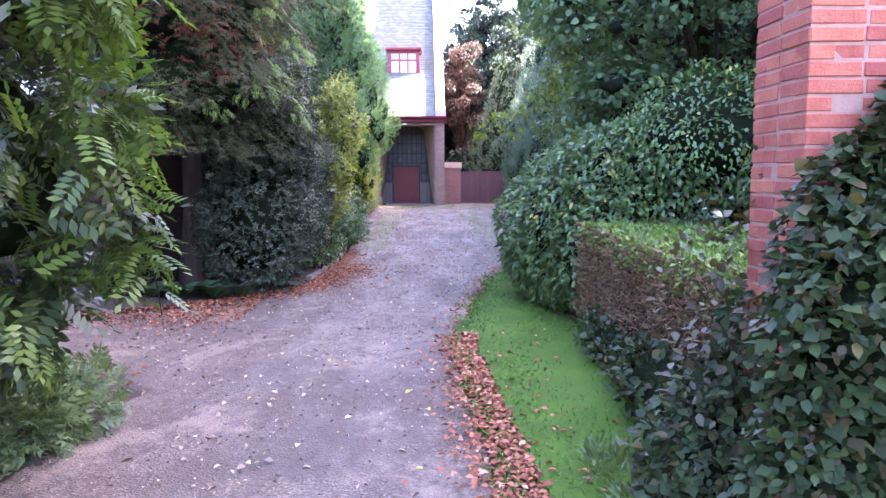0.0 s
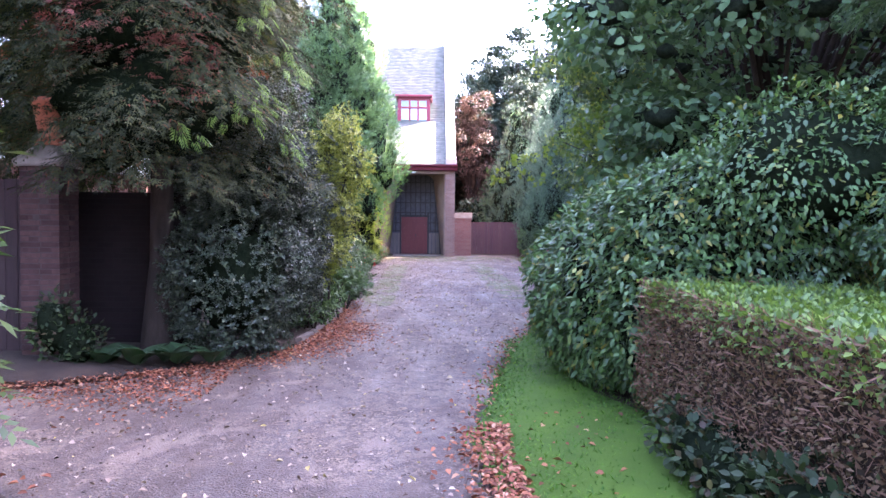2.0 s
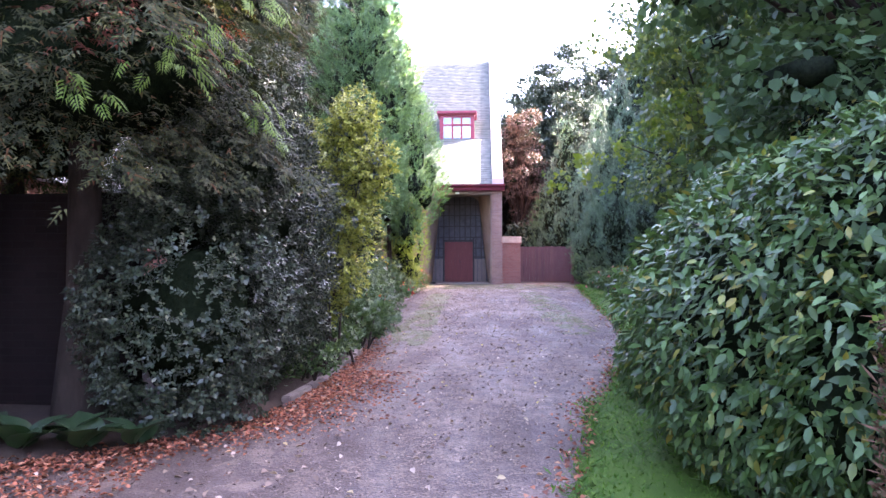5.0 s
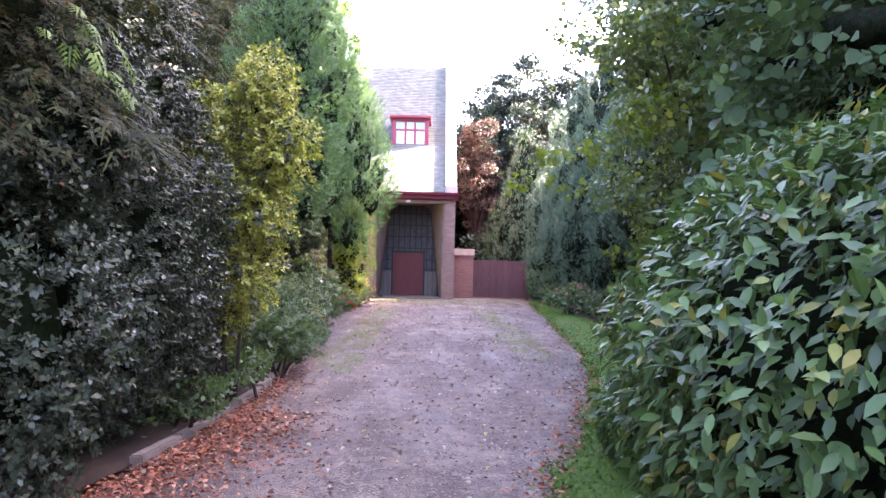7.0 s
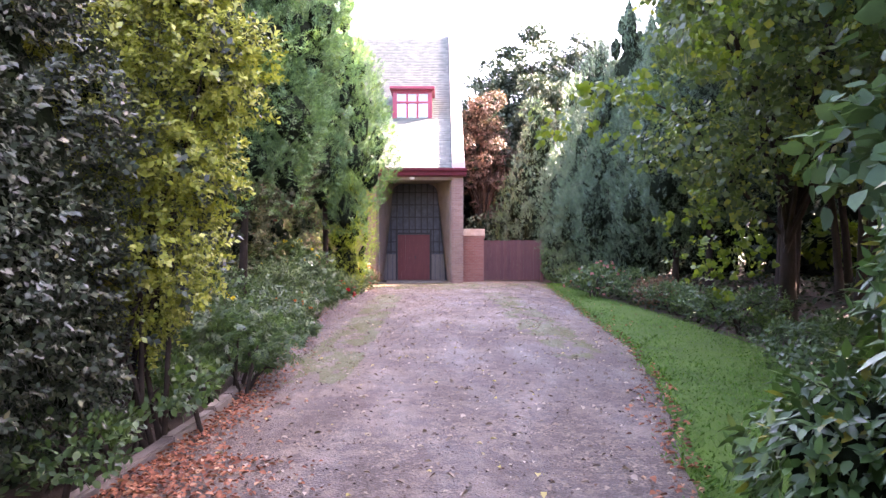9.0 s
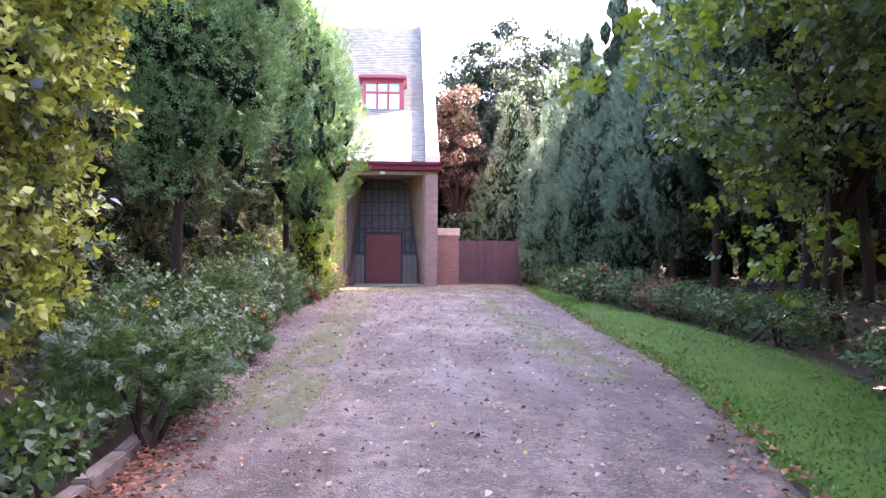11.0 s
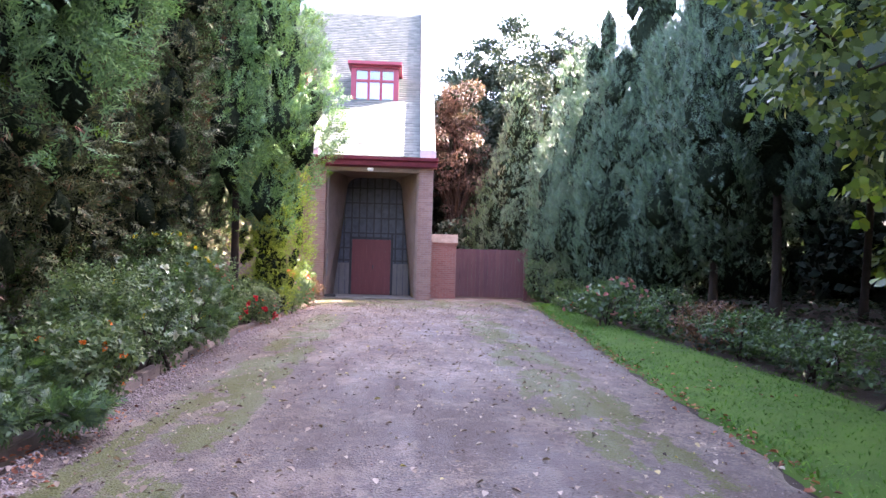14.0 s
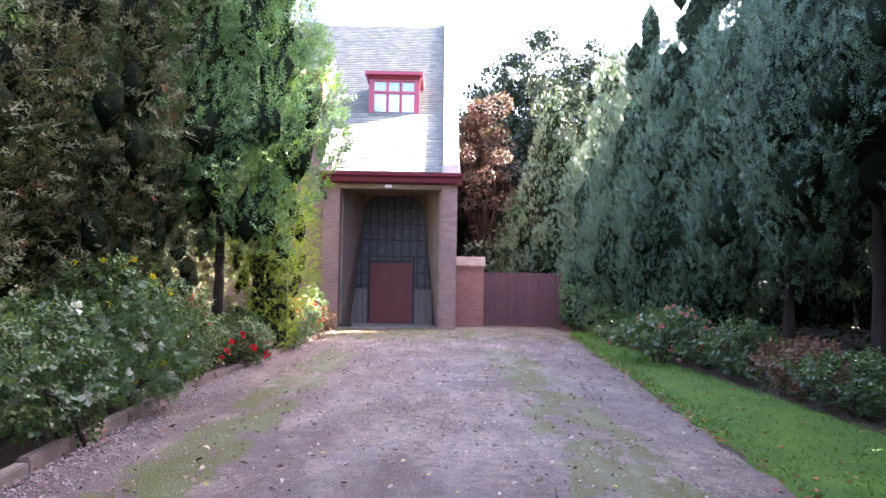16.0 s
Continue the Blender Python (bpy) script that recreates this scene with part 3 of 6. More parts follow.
def bush(name, label, category, blobs, sets, core=M_CORE, shrink=0.74, group="", stems=0, stem_mat=None, base=None):
    """A shrub: stems, a dense inside and one or more sets of leaves (part name, mat, arrays, label)."""
    B = np.array(blobs, dtype=float)
    c = base or (B[:, 0].mean(), B[:, 1].mean(), 0.0)
    top = thing(name, label, category, c, group)
    off = Matrix.Translation(-Vector(c))
    made = []
    if core:
        made.append(part("shaded_core", core_mesh("shaded_core", blobs, core, shrink, -.03, 2 if B[:, 1].max() < -24 else 1), core, top))
    if stems:
        for _ in range(stems):
            b = B[rng.integers(len(B))]
            p0 = np.array([c[0], c[1], -.02]) + np.append(rng.normal(size=2) * .12, 0)
            p2 = b[:3] + rng.normal(size=3) * b[3:] * .3
            pts = [p0 + (p2 - p0) * t + np.array([0, 0, .12]) * math.sin(t * 3.1) for t in (0, .35, .7, 1)]
            made.append(part("stem", mesh_from("stem", *tube_arrays(pts, [.022, .018, .012, .005], 5), stem_mat or M_BARK), None, top))
    for pname, mat, (v, f), lab in sets:
        made.append(tagged(part(pname, mesh_from(pname, v, f, mat), mat, top, lab), kind="stuff"))
    for o in made:
        o.data.transform(off)
    return top


# ---- ground, drive, grass and kerb ----
def table_at(y, rows):
    ys, xs = zip(*rows)
    return np.interp(y, ys, xs)


DRIVE_L = [(-60, -2.2), (-37, -1.9), (-35.4, -1.4), (-34.2, -1.35), (-33.5, -2.0), (-32.9, -4.2), (-32.6, -9.0), (-31.6, -9.0), (-31.2, -3.4), (-30.6, -2.4), (-29.8, -1.5), (-29, -0.95),
           (-28, -0.76), (-26.5, -0.69), (-25, -0.68), (-24, -0.78), (-22.5, -0.98), (-21, -1.05), (-18, -1.3), (-14, -1.5), (-10, -1.42), (-6, -1.4), (-2.45, -1.95)]
DRIVE_R = [(-60, 1.8), (-37, 1.6), (-34, 1.46), (-33, 1.4), (-32, 1.5), (-30, 1.85), (-28.4, 2.15), (-27.2, 2.6), (-24, 3.4), (-21, 3.9), (-18.5, 4.1), (-16, 4.3), (-13, 4.6), (-9.5, 4.85), (-5, 5.3), (-2.45, 5.6)]
GRASS_R = [(-60, 3.4), (-37, 3.2), (-33.6, 3.1), (-32.2, 3.2), (-31, 2.7), (-28, 3.4), (-27, 3.6), (-24.2, 4.9), (-21, 5.8), (-18, 5.9), (-15, 5.9), (-12, 5.8), (-8, 5.9), (-3, 6.2), (-1, 6.5)]


def sheet(name, ys, left, right, z, cols, mat, crown=0.0, smooth=True):
    """A strip of ground between two edges, with a skirt downwards."""
    u = np.linspace(0, 1, cols)
    X = left[:, None] + (right - left)[:, None] * u[None]
    Z = z + crown * (1 - (2 * u - 1) ** 2)[None] + 0 * X
    Z = Z + .006 * np.sin(X * 2.3 + ys[:, None] * .7) + .004 * np.sin(X * 5.1 - ys[:, None] * 1.9)
    Z[:, 0], Z[:, -1] = z - .05, z - .05
    V = np.stack([X, np.repeat(ys[:, None], cols, 1), Z], 2).reshape(-1, 3)
    i = np.arange((len(ys) - 1) * (cols - 1))
    a = i // (cols - 1) * cols + i % (cols - 1)
    return mesh_from(name, V, np.stack([a, a + 1, a + cols + 1, a + cols], 1), mat, smooth)


tagged(part("ground", mesh_from("ground", *(lambda n, e: (
    np.stack([np.repeat(e, n), np.tile(e, n), np.full(n * n, -.035)], 1),
    np.array([(i * n + j, (i + 1) * n + j, (i + 1) * n + j + 1, i * n + j + 1) for i in range(n - 1) for j in range(n - 1)])))(
        25, np.array([-1500, -700, -300, -150, -90, -60, -45, -35, -27, -20, -13, -7, 0, 7, 13, 20, 27, 35, 45, 60, 90, 150, 300, 700, 1500.0])), M_SOIL), None),
    "dark bare woodland soil around the drive", "ground", kind="structure")

ys = np.arange(-60, -2.3, 0.12)
wob = lambda y, a, s: a * (np.sin(y * 3.1 + s) + .7 * np.sin(y * 7.3 + 2 * s) + .5 * np.sin(y * 15.0 + 3 * s))
tagged(part("drive", sheet("drive", ys, table_at(ys, DRIVE_L) + wob(ys, .03, 0), table_at(ys, DRIVE_R) + wob(ys, .03, 2), 0.0, 40, M_ASPHALT, .02), None),
       "worn grey asphalt drive with moss and fallen leaves", "drive", kind="structure")
tagged(part("forecourt", sheet("forecourt", np.arange(-2.6, 0.6, .2), np.full(16, -1.95), np.full(16, 5.7), -.012, 20, M_ASPHALT), None),
       "worn asphalt in front of the chapel door and gate", "drive", kind="structure")
gl = table_at(ys, DRIVE_R) - .05 + wob(ys, .04, 5)
gr = table_at(ys, GRASS_R)
tagged(part("lawn", sheet("lawn", ys, gl, np.maximum(gr, gl + .3), 0.02, 14, M_TURF, .015), None), "short mossy green lawn beside the drive", "lawn", kind="structure")
yb = np.arange(-31.0, -2.6, 0.2)
tagged(part("flower_bed_soil", sheet("flower_bed_soil", yb, np.full(len(yb), -7.5), table_at(yb, DRIVE_L) - .08, .07, 12, M_SOIL, .05), None),
       "raised bed of dark soil behind the kerb", "soil", kind="structure")

bank_y = np.arange(-24, -3, .5)
tagged(part("wood_bank", sheet("wood_bank", bank_y, np.full(len(bank_y), 7.6), np.full(len(bank_y), 15.5), -.03, 16, M_SOIL, .5), None), "low shady bank of dark soil under the thujas", "ground", kind="structure")
# grass blades
N = 60000
py = rng.uniform(-38, -2.6, N)
lo, hi = np.interp(py, ys, gl), np.interp(py, ys, gr)
px = lo + (hi - lo) * rng.random(N)
px += np.where(rng.random(N) < .12, -rng.random(N) * .22, 0)
keep = rng.random(N) < np.where(py < -20, 1.0, .75)
pos = np.stack([px, py, np.full(N, .026)], 1)[keep]
k = len(pos)
along = np.stack([rng.normal(size=k), rng.normal(size=k), np.full(k, .55)], 1)
v, f = strew(small_leaf(.12, .02), pos, along, np.array([0, 0, 1.0]) + .35 * rng.normal(size=(k, 3)), .03 + .03 * rng.random(k) ** 2 + .04 * rng.random(k) * (np.abs(px[keep] - lo[keep]) < .15))
tagged(part("grass", mesh_from("grass", v, f, L_GRASS), None), "short green grass with clover at its edge", "grass", kind="stuff")

# kerb stones along the bed
kerb = thing("kerb", "low weathered stone kerb edging the flower bed", "kerb", kind="structure")
y = -28.3
while y < -3.2:
    ln = .55 + .35 * rng.random()
    xa, xb = table_at(y, DRIVE_L) - .07, table_at(y + ln, DRIVE_L) - .07
    bm = box_bm(-.05, .05, 0, math.hypot(ln, xb - xa) - .012, -.05, .06 + .03 * rng.random(), .012)
    o = part("kerb_stone", bm, M_KERB, kerb)
    o.matrix_local = pose(xa, y, 0, rng.normal() * .8, rng.normal() * 3, math.degrees(math.atan2(-(xb - xa), ln)))
    y += ln

# ---- chapel ----
chapel = thing("chapel", "brick chapel with a steep slate roof, deep porch and crimson trim", "chapel")
K, EY, EZ = 0.793, -2.5, 4.66
roof_z = lambda y: EZ + K * (y - EY)
RIDGE = 8.55
part("gable_wall", prism_bm([(-2.4, -.05), (2 * RIDGE + 2.4, -.05), (2 * RIDGE + 2.4, 4.5), (RIDGE, roof_z(RIDGE) - .12), (-2.4, 4.5)], "x", 1.62, 2.1), M_WALL, chapel)
part("porch_wall", prism_bm([(-2.4, -.05), (.2, -.05), (.2, roof_z(.2) - .2), (-2.4, 4.5)], "x", -1.97, -1.46), M_WALL, chapel)
part("nave_wall", box_bm(-26, -1.972, -.35, .1, -.05, 6.1), M_WALL, chapel)
part("back_wall", box_bm(-26, 1.6, 2 * RIDGE + 1.5, 2 * RIDGE + 1.9, -.05, 5.2), M_WALL, chapel)
part("lintel", box_bm(-1.458, 1.618, -2.38, -2.0, 4.26, 4.5, .01), M_STONE, chapel, "buff stone lintel over the porch")
part("porch_ceiling", box_bm(-1.458, 1.618, -1.998, .3, 4.36, 4.46), M_STONE, chapel)
part("threshold", box_bm(-1.44, 1.6, -2.36, .1, -.04, .05, .012), M_CAP, chapel, "worn stone threshold")


def reveal(sx):
    """The splayed side of the porch, leaning inwards towards the top."""
    bm = bmesh.new()
    out, f1, bot, topx = ((-1.462, -1.4, -1.37, -.93), (1.622, 1.55, 1.45, .99))[sx > 0]
    pts = [(f1, -1.99, .05), (bot, .12, .05), (topx, .12, 4.36), (f1, -1.99, 4.36), (out, -1.99, .05), (out, .12, .05), (out, .12, 4.36), (out, -1.99, 4.36)]
    vs = [bm.verts.new((x, yy, z)) for x, yy, z in pts]
    for q in ((0, 1, 2, 3), (4, 7, 6, 5), (0, 3, 7, 4), (1, 5, 6, 2), (3, 2, 6, 7), (0, 4, 5, 1)):
        bm.faces.new([vs[i] for i in q])
    bmesh.ops.recalc_face_normals(bm, faces=bm.faces[:])
    part("reveal", bm, M_STONE, chapel, "splayed buff porch side")


reveal(-1)
reveal(1)
# the screen behind: dark leaded glass in iron bars, over grey boards
screen = part("screen_glass", box_bm(-1.42, 1.5, .16, .17, .05, 4.34), M_LEADED, chapel, "dark leaded glass behind an iron grille")
# unseen sheet added behind the glass so that no light shows through
part("dark_backing", box_bm(-1.46, 1.62, .4, .5, -.04, 4.4), M_DARKROOM, chapel)
for i in range(11):
    x = -1.31 + i * .27
    part("grille_bar", box_bm(x - .026, x + .026, .1, .14, 1.2, 4.34, .006), M_IRON, chapel)
for z in (1.3, 1.75, 2.3, 2.85, 3.4, 3.95):
    part("grille_rail", box_bm(-1.42, 1.5, .075, .1, z - .024, z + .024, .006), M_IRON, chapel)
# the screen's arched head: two spandrels that round off its upper corners
for cx, sx in ((-.98, 1), (1.04, -1)):
    arc = [(cx + sx * .4 * (1 - math.cos(a)), 3.9 + .42 * math.sin(a)) for a in np.linspace(0, math.pi / 2, 8)]
    part("spandrel", prism_bm([(cx - sx * .3, 3.7), *arc, (cx + sx * .4, 4.35), (cx - sx * .3, 4.35)], "y", .02, .07), M_STONE, chapel)
for x0 in (-1.4, -1.18, -.96, .72, .94, 1.16):
    part("lower_board", box_bm(x0, x0 + .2, .06, .1, .05, 1.2, .01), M_WOODGREY, chapel, "grey weathered board")
for x0, x1 in ((-.82, -.74), (.69, .77)):
    part("door_post", box_bm(x0, x1, .02, .14, .05, 2.3, .008), M_IRON, chapel)
part("transom", box_bm(-.82, .77, .03, .12, 2.08, 2.16, .008), M_IRON, chapel)
door = part("door", box_bm(-.735, .685, .03, .09, .06, 2.07, .008), M_DOOR, chapel, "oxblood painted double door, closed")
for i in range(8):
    x = -.735 + i * .1775
    part("door_plank", box_bm(x + .004, x + .1735, .012, .032, .07, 2.06, .005), M_DOOR, door)
part("door_handle", box_bm(.03, .06, -.03, .02, 1.0, 1.14, .008), M_IRON, door, "black iron handle")

# eaves
part("fascia", prism_bm([(-2.62, 4.44), (-2.40, 4.40), (-2.40, 4.66), (-2.66, 4.70)], "x", -2.08, 2.22), M_RED_SHADED, chapel, "crimson painted eaves board, its shade put into the colour")
part("gutter", prism_bm([(-2.74, 4.62), (-2.655, 4.58), (-2.655, 4.72), (-2.76, 4.72)], "x", -2.1, 2.24), M_RED_SHADED, chapel)
part("porch_lamp", box_bm(-.1, .1, -2.5, -2.39, 4.28, 4.38, .02), M_WHITE, chapel, "small white porch lamp, unlit")
v, f = tube_arrays([(-2.0, -2.5, 4.45), (-2.02, -2.44, 4.2), (-1.9, -2.46, 4.05), (-1.9, -2.46, 3.9)], [.05] * 4, 8)
part("gutter_outlet", mesh_from("gutter_outlet", v, f, M_IRON), None, chapel)
v, f = tube_arrays([(-1.36, -2.3, .75), (-1.36, -2.3, 1.5)], [.025, .025], 8)
part("standpipe", mesh_from("standpipe", v, f, M_WOODGREY), None, chapel, "thin pale pipe beside the porch")
part("boot_scraper", box_bm(-1.45, -1.05, -2.2, -2.0, .05, .14, .02), M_IRON, chapel)
# flat panel, the dark inside of the window put into its colour
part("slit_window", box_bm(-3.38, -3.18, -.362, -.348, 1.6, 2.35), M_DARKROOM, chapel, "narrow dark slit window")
part("roof_deck", prism_bm([(-.45, roof_z(-.45) - .16), (RIDGE, roof_z(RIDGE) - .16), (2 * RIDGE + 2.5, EZ - .16), (2 * RIDGE + 2.5, EZ - .05), (RIDGE, roof_z(RIDGE) - .03), (-.45, roof_z(-.45) - .03)], "x", -26, 1.64), M_SLATE, chapel)
part("porch_roof_deck", prism_bm([(-2.5, EZ - .14), (-.452, roof_z(-.452) - .16), (-.452, roof_z(-.452) - .03), (-2.5, EZ - .02)], "x", -1.95, 1.64), M_SLATE, chapel)
part("nave_fascia", box_bm(-26, -2.08, -.62, -.46, 6.05, 6.25), M_RED, chapel)
# slates: courses 0.2 m apart, each slate a thin tilted plate
ln = math.hypot(1, K)
up_s, up_n = np.array([0, 1 / ln, K / ln]), np.array([0, -K / ln, 1 / ln])
course, s = 0, 0.0
tot = (RIDGE - EY) * ln
V, F = [], []
bm = bmesh.new()
plate = [bm.verts.new((xx, pp[1], pp[2])) for pp, xx in zip((up_n * .024, up_n * .024, up_s * .225 + up_n * .008, up_s * .225 + up_n * .008, -up_n * .01, -up_n * .01), (0, .254, .254, 0, 0, .254))]
bm.faces.new(plate[:4])
bm.faces.new((plate[4], plate[5], plate[1], plate[0]))
slate_me = bpy.data.meshes.new("slate")
bm.to_mesh(slate_me)
bm.free()
slate_me.materials.append(M_SLATE_PIECE)
while s < tot - .05:
    yy = EY + s / ln
    x0 = -1.72 if yy < -.47 else -17.0
    x = x0 - (course % 2) * .13
    while x < 1.64:
        xa, xb = max(x, x0) + .003, min(x + .26, 1.65) - .003
        if xb - xa > .03:
            t0 = .022 + .004 * rng.random()
            base = np.array([0, EY, EZ]) + up_s * (s + .006 * rng.normal())
            q = [base + up_n * t0, base + up_n * t0, base + up_s * .225 + up_n * .008, base + up_s * .225 + up_n * .008]
            lo4 = [base - up_n * .01] * 2
            if yy < .9 and xa > -1.8:
                o = part("slate", slate_me, None, chapel)
                o.matrix_local = Matrix.Translation((xa, base[1], base[2])) @ Matrix.Diagonal(((xb - xa) / .254, 1, 1, 1))
                x += .26
                continue
            off = len(V)
            for (pp, xx) in zip(q + lo4, (xa, xb, xb, xa, xa, xb)):
                V.append((xx, pp[1], pp[2]))
            F += [(off, off + 1, off + 2, off + 3), (off + 4, off + 5, off + 1, off)]
        x += .26
    s += .2
    course += 1
tagged(part("slate_field", mesh_from("slate_field", V, F, M_SLATE), None, chapel, "rows of grey slates"), kind="stuff")


def coping(x0, x1, y0, y1):
    poly = [(y0, roof_z(y0) - .2), (y1, roof_z(y1) - .2), (y1, roof_z(y1) + .24), (y0, roof_z(y0) + .24)]
    c = part("coping", prism_bm(poly, "x", x0, x1), M_PALE, chapel, "pale stone coping on the gable")
    part("kneeler", box_bm(x0 - .03, x1 + .03, y0 - .2, y0 + .12, roof_z(y0) - .12, roof_z(y0) + .2, .015), M_PALE, c)


coping(1.66, 2.14, -2.3, RIDGE)
coping(-2.06, -1.72, -2.3, -.5)
part("coping_back", prism_bm([(RIDGE, roof_z(RIDGE) - .2), (2 * RIDGE + 2.3, EZ), (2 * RIDGE + 2.3, EZ + .4), (RIDGE, roof_z(RIDGE) + .24)], "x", 1.66, 2.14), M_PALE, chapel)
part("ridge", prism_bm([(RIDGE - .2, roof_z(RIDGE) - .15), (RIDGE + .2, roof_z(RIDGE) - .15), (RIDGE, roof_z(RIDGE) + .1)], "x", -17, 1.655), M_SLATE, chapel)


def dormer(cx):
    """A flat-topped dormer with a six-pane crimson window."""
    yf, z0, z1 = .95, 7.24, 8.72
    x0, x1 = cx - .905, cx + .905
    d = part("dormer", prism_bm([(yf + .05, z0 - .1), (yf + .05, z1), (roof_z(0) * 0 + (z1 - EZ) / K + EY + .1, z1)], "x", x0 + .04, x0 + .1), M_SLATE, chapel, "flat-topped dormer with a six-pane crimson window")
    part("cheek", prism_bm([(yf + .05, z0 - .1), (yf + .05, z1), ((z1 - EZ) / K + EY + .1, z1)], "x", x1 - .1, x1 - .04), M_SLATE, d)
    part("cap", box_bm(x0 - .12, x1 + .12, .66, (z1 - EZ) / K + EY + .3, z1, z1 + .12, .015), M_RED, d, "crimson flat roof edge")
    part("cornice", box_bm(x0 - .05, x1 + .05, .85, 1.2, z1 - .07, z1 - .002, .01), M_RED, d)
    part("window_sill", box_bm(x0 - .05, x1 + .05, yf - .1, yf + .1, z0 - .07, z0 - .005, .01), M_WHITE, d, "white painted sill")
    for a, b in ((x0, x0 + .2), (x1 - .2, x1)):
        part("window_jamb", box_bm(a, b, yf, yf + .1, z0, z1 - .072, .008), M_RED, d)
    part("window_rail", box_bm(x0 + .202, x1 - .202, yf, yf + .1, z0, z0 + .1, .008), M_RED, d)
    part("window_rail", box_bm(x0 + .202, x1 - .202, yf, yf + .1, z1 - .17, z1 - .074, .008), M_RED, d)
    zt = z0 + .92
    part("window_rail", box_bm(x0 + .202, x1 - .202, yf + .01, yf + .09, zt - .05, zt + .05, .008), M_RED, d)
    w = (x1 - x0 - .4) / 3
    for i in (1, 2):
        xm = x0 + .2 + w * i
        part("mullion", box_bm(xm - .05, xm + .05, yf - .004, yf + .096, z0 + .1, z1 - .17, .008), M_RED, d)
    for i in range(3):
        xa = x0 + .2 + w * i + (.04 if i else .0)
        xb = x0 + .2 + w * (i + 1) - (.04 if i < 2 else .0)
        for za, zb in ((z0 + .1, zt - .04), (zt + .04, z1 - .17)):
            o = part("pane", box_bm(xa, xb, yf + .05, yf + .056, za, zb), M_GLASS, d)
            o.visible_shadow = False
            if za < zt:
                part("curtain", box_bm(xa, xb, yf + .1, yf + .11, za, zb), M_CURTAIN, d, "pale curtain tinted with the sky's reflection")
    part("room", box_bm(x0 + .1, x1 - .1, yf + .5, yf + .52, z0, z1), M_ROOM, d)


dormer(-.12)
dormer(-3.55)
dormer(-7.0)

# ---- pier and gate beside the chapel ----
pier = thing("gate_pier", "red brick pier with a pale sloping stone cap beside the gate", "pier", (2.6, .1, 0))
part("shaft", box_bm(-.49, .48, -.3, .3, -.05, 1.93), M_WALL_RED, pier)
part("corbel", box_bm(-.53, .52, -.34, .34, 1.932, 2.02, .01), M_WALL_RED, pier)
part("cap", prism_bm([(-.36, 2.022), (.36, 2.022), (.2, 2.33), (-.2, 2.33)], "x", -.54, .53), M_CAP, pier, "pale sloping stone cap")
gate = thing("wooden_gate", "closed brown-red boarded wooden gate between pier and hedge", "gate", (3.1, .15, 0))
for i in range(17):
    h = 1.82 + .008 * rng.normal()
    part("board", box_bm(i * .148 + .003, i * .148 + .145, -.02, .01, .06, h, .004), M_GATE, gate)
for z in (.35, 1.5):
    part("rail", box_bm(.02, 2.5, .012, .06, z - .06, z + .06, .006), M_GATE, gate)
part("post", box_bm(2.53, 2.66, -.06, .08, -.05, 1.9, .01), M_GATE, gate)


# ---- brick gate pillars at the entrance, brick by brick ----
def brick_pillar(name, label, at, w, h, mat, inner, cap):
    top = thing(name, label, "pillar", at)
    part("core", box_bm(-w / 2 + .004, w / 2 - .004, -w / 2 + .004, w / 2 - .004, -.05, h), inner, top, "pale mortar")
    ch = .064
    meshes = {}
    for kind, ln in (("stretcher", .215), ("header", w - .215 - .01)):
        bm = box_bm(-ln / 2, ln / 2, -.05, .05, 0, ch - .0095)
        bmesh.ops.bevel(bm, geom=bm.edges[:], offset=.004, segments=1, affect="EDGES")
        me = bpy.data.meshes.new("brick")
        bm.to_mesh(me)
        bm.free()
        me.materials.append(mat)
        meshes[kind] = (me, ln)
    z, c = .0, 0
    while z < h - .05:
        for side in range(4):
            a, b = ("stretcher", "header") if (c + side) % 2 else ("header", "stretcher")
            x = -w / 2
            for kk in (a, b):
                me, ln = meshes[kk]
                o = part("brick", me, None, top)
                m = pose(0, 0, 0, 0, 0, 90 * side) @ pose(x + ln / 2, -w / 2 + .05 + .0022 * rng.normal(), z + .0012 * rng.normal(), rng.normal() * .4, rng.normal() * .2, rng.normal() * .5)
                o.matrix_local = m
                x += ln + .01
        z += ch
        c += 1
    if cap:
        part("cap", box_bm(-w / 2 - .06, w / 2 + .06, -w / 2 - .06, w / 2 + .06, h, h + .09, .02), M_CAP, top, "weathered stone cap")
        bm = bmesh.new()
        lo = [bm.verts.new((sx * (w / 2 + .03), sy * (w / 2 + .03), h + .09)) for sx, sy in ((-1, -1), (1, -1), (1, 1), (-1, 1))]
        hi = [bm.verts.new((sx * .1, sy * .1, h + .26)) for sx, sy in ((-1, -1), (1, -1), (1, 1), (-1, 1))]
        bm.faces.new(lo[::-1])
        bm.faces.new(hi)
        for i in range(4):
            bm.faces.new((lo[i], lo[(i + 1) % 4], hi[(i + 1) % 4], hi[i]))
        part("cap_top", bm, M_CAP, top)
    return top


brick_pillar("brick_pillar", "bright orange-red brick gate pillar half hidden by creeper", (2.76, -37.14, 0), .43, 3.1, M_BRICK, M_MORTAR, True)
brick_pillar("brick_pillar", "old brown brick gate pillar with a stone cap", (-3.62, -29.68, 0), .46, 2.36, M_BRICK_OLD, M_MORTAR_OLD, True)
finial = thing("finial", "terracotta pot on the old gate pillar", "finial", (-3.62, -29.68, 2.62))
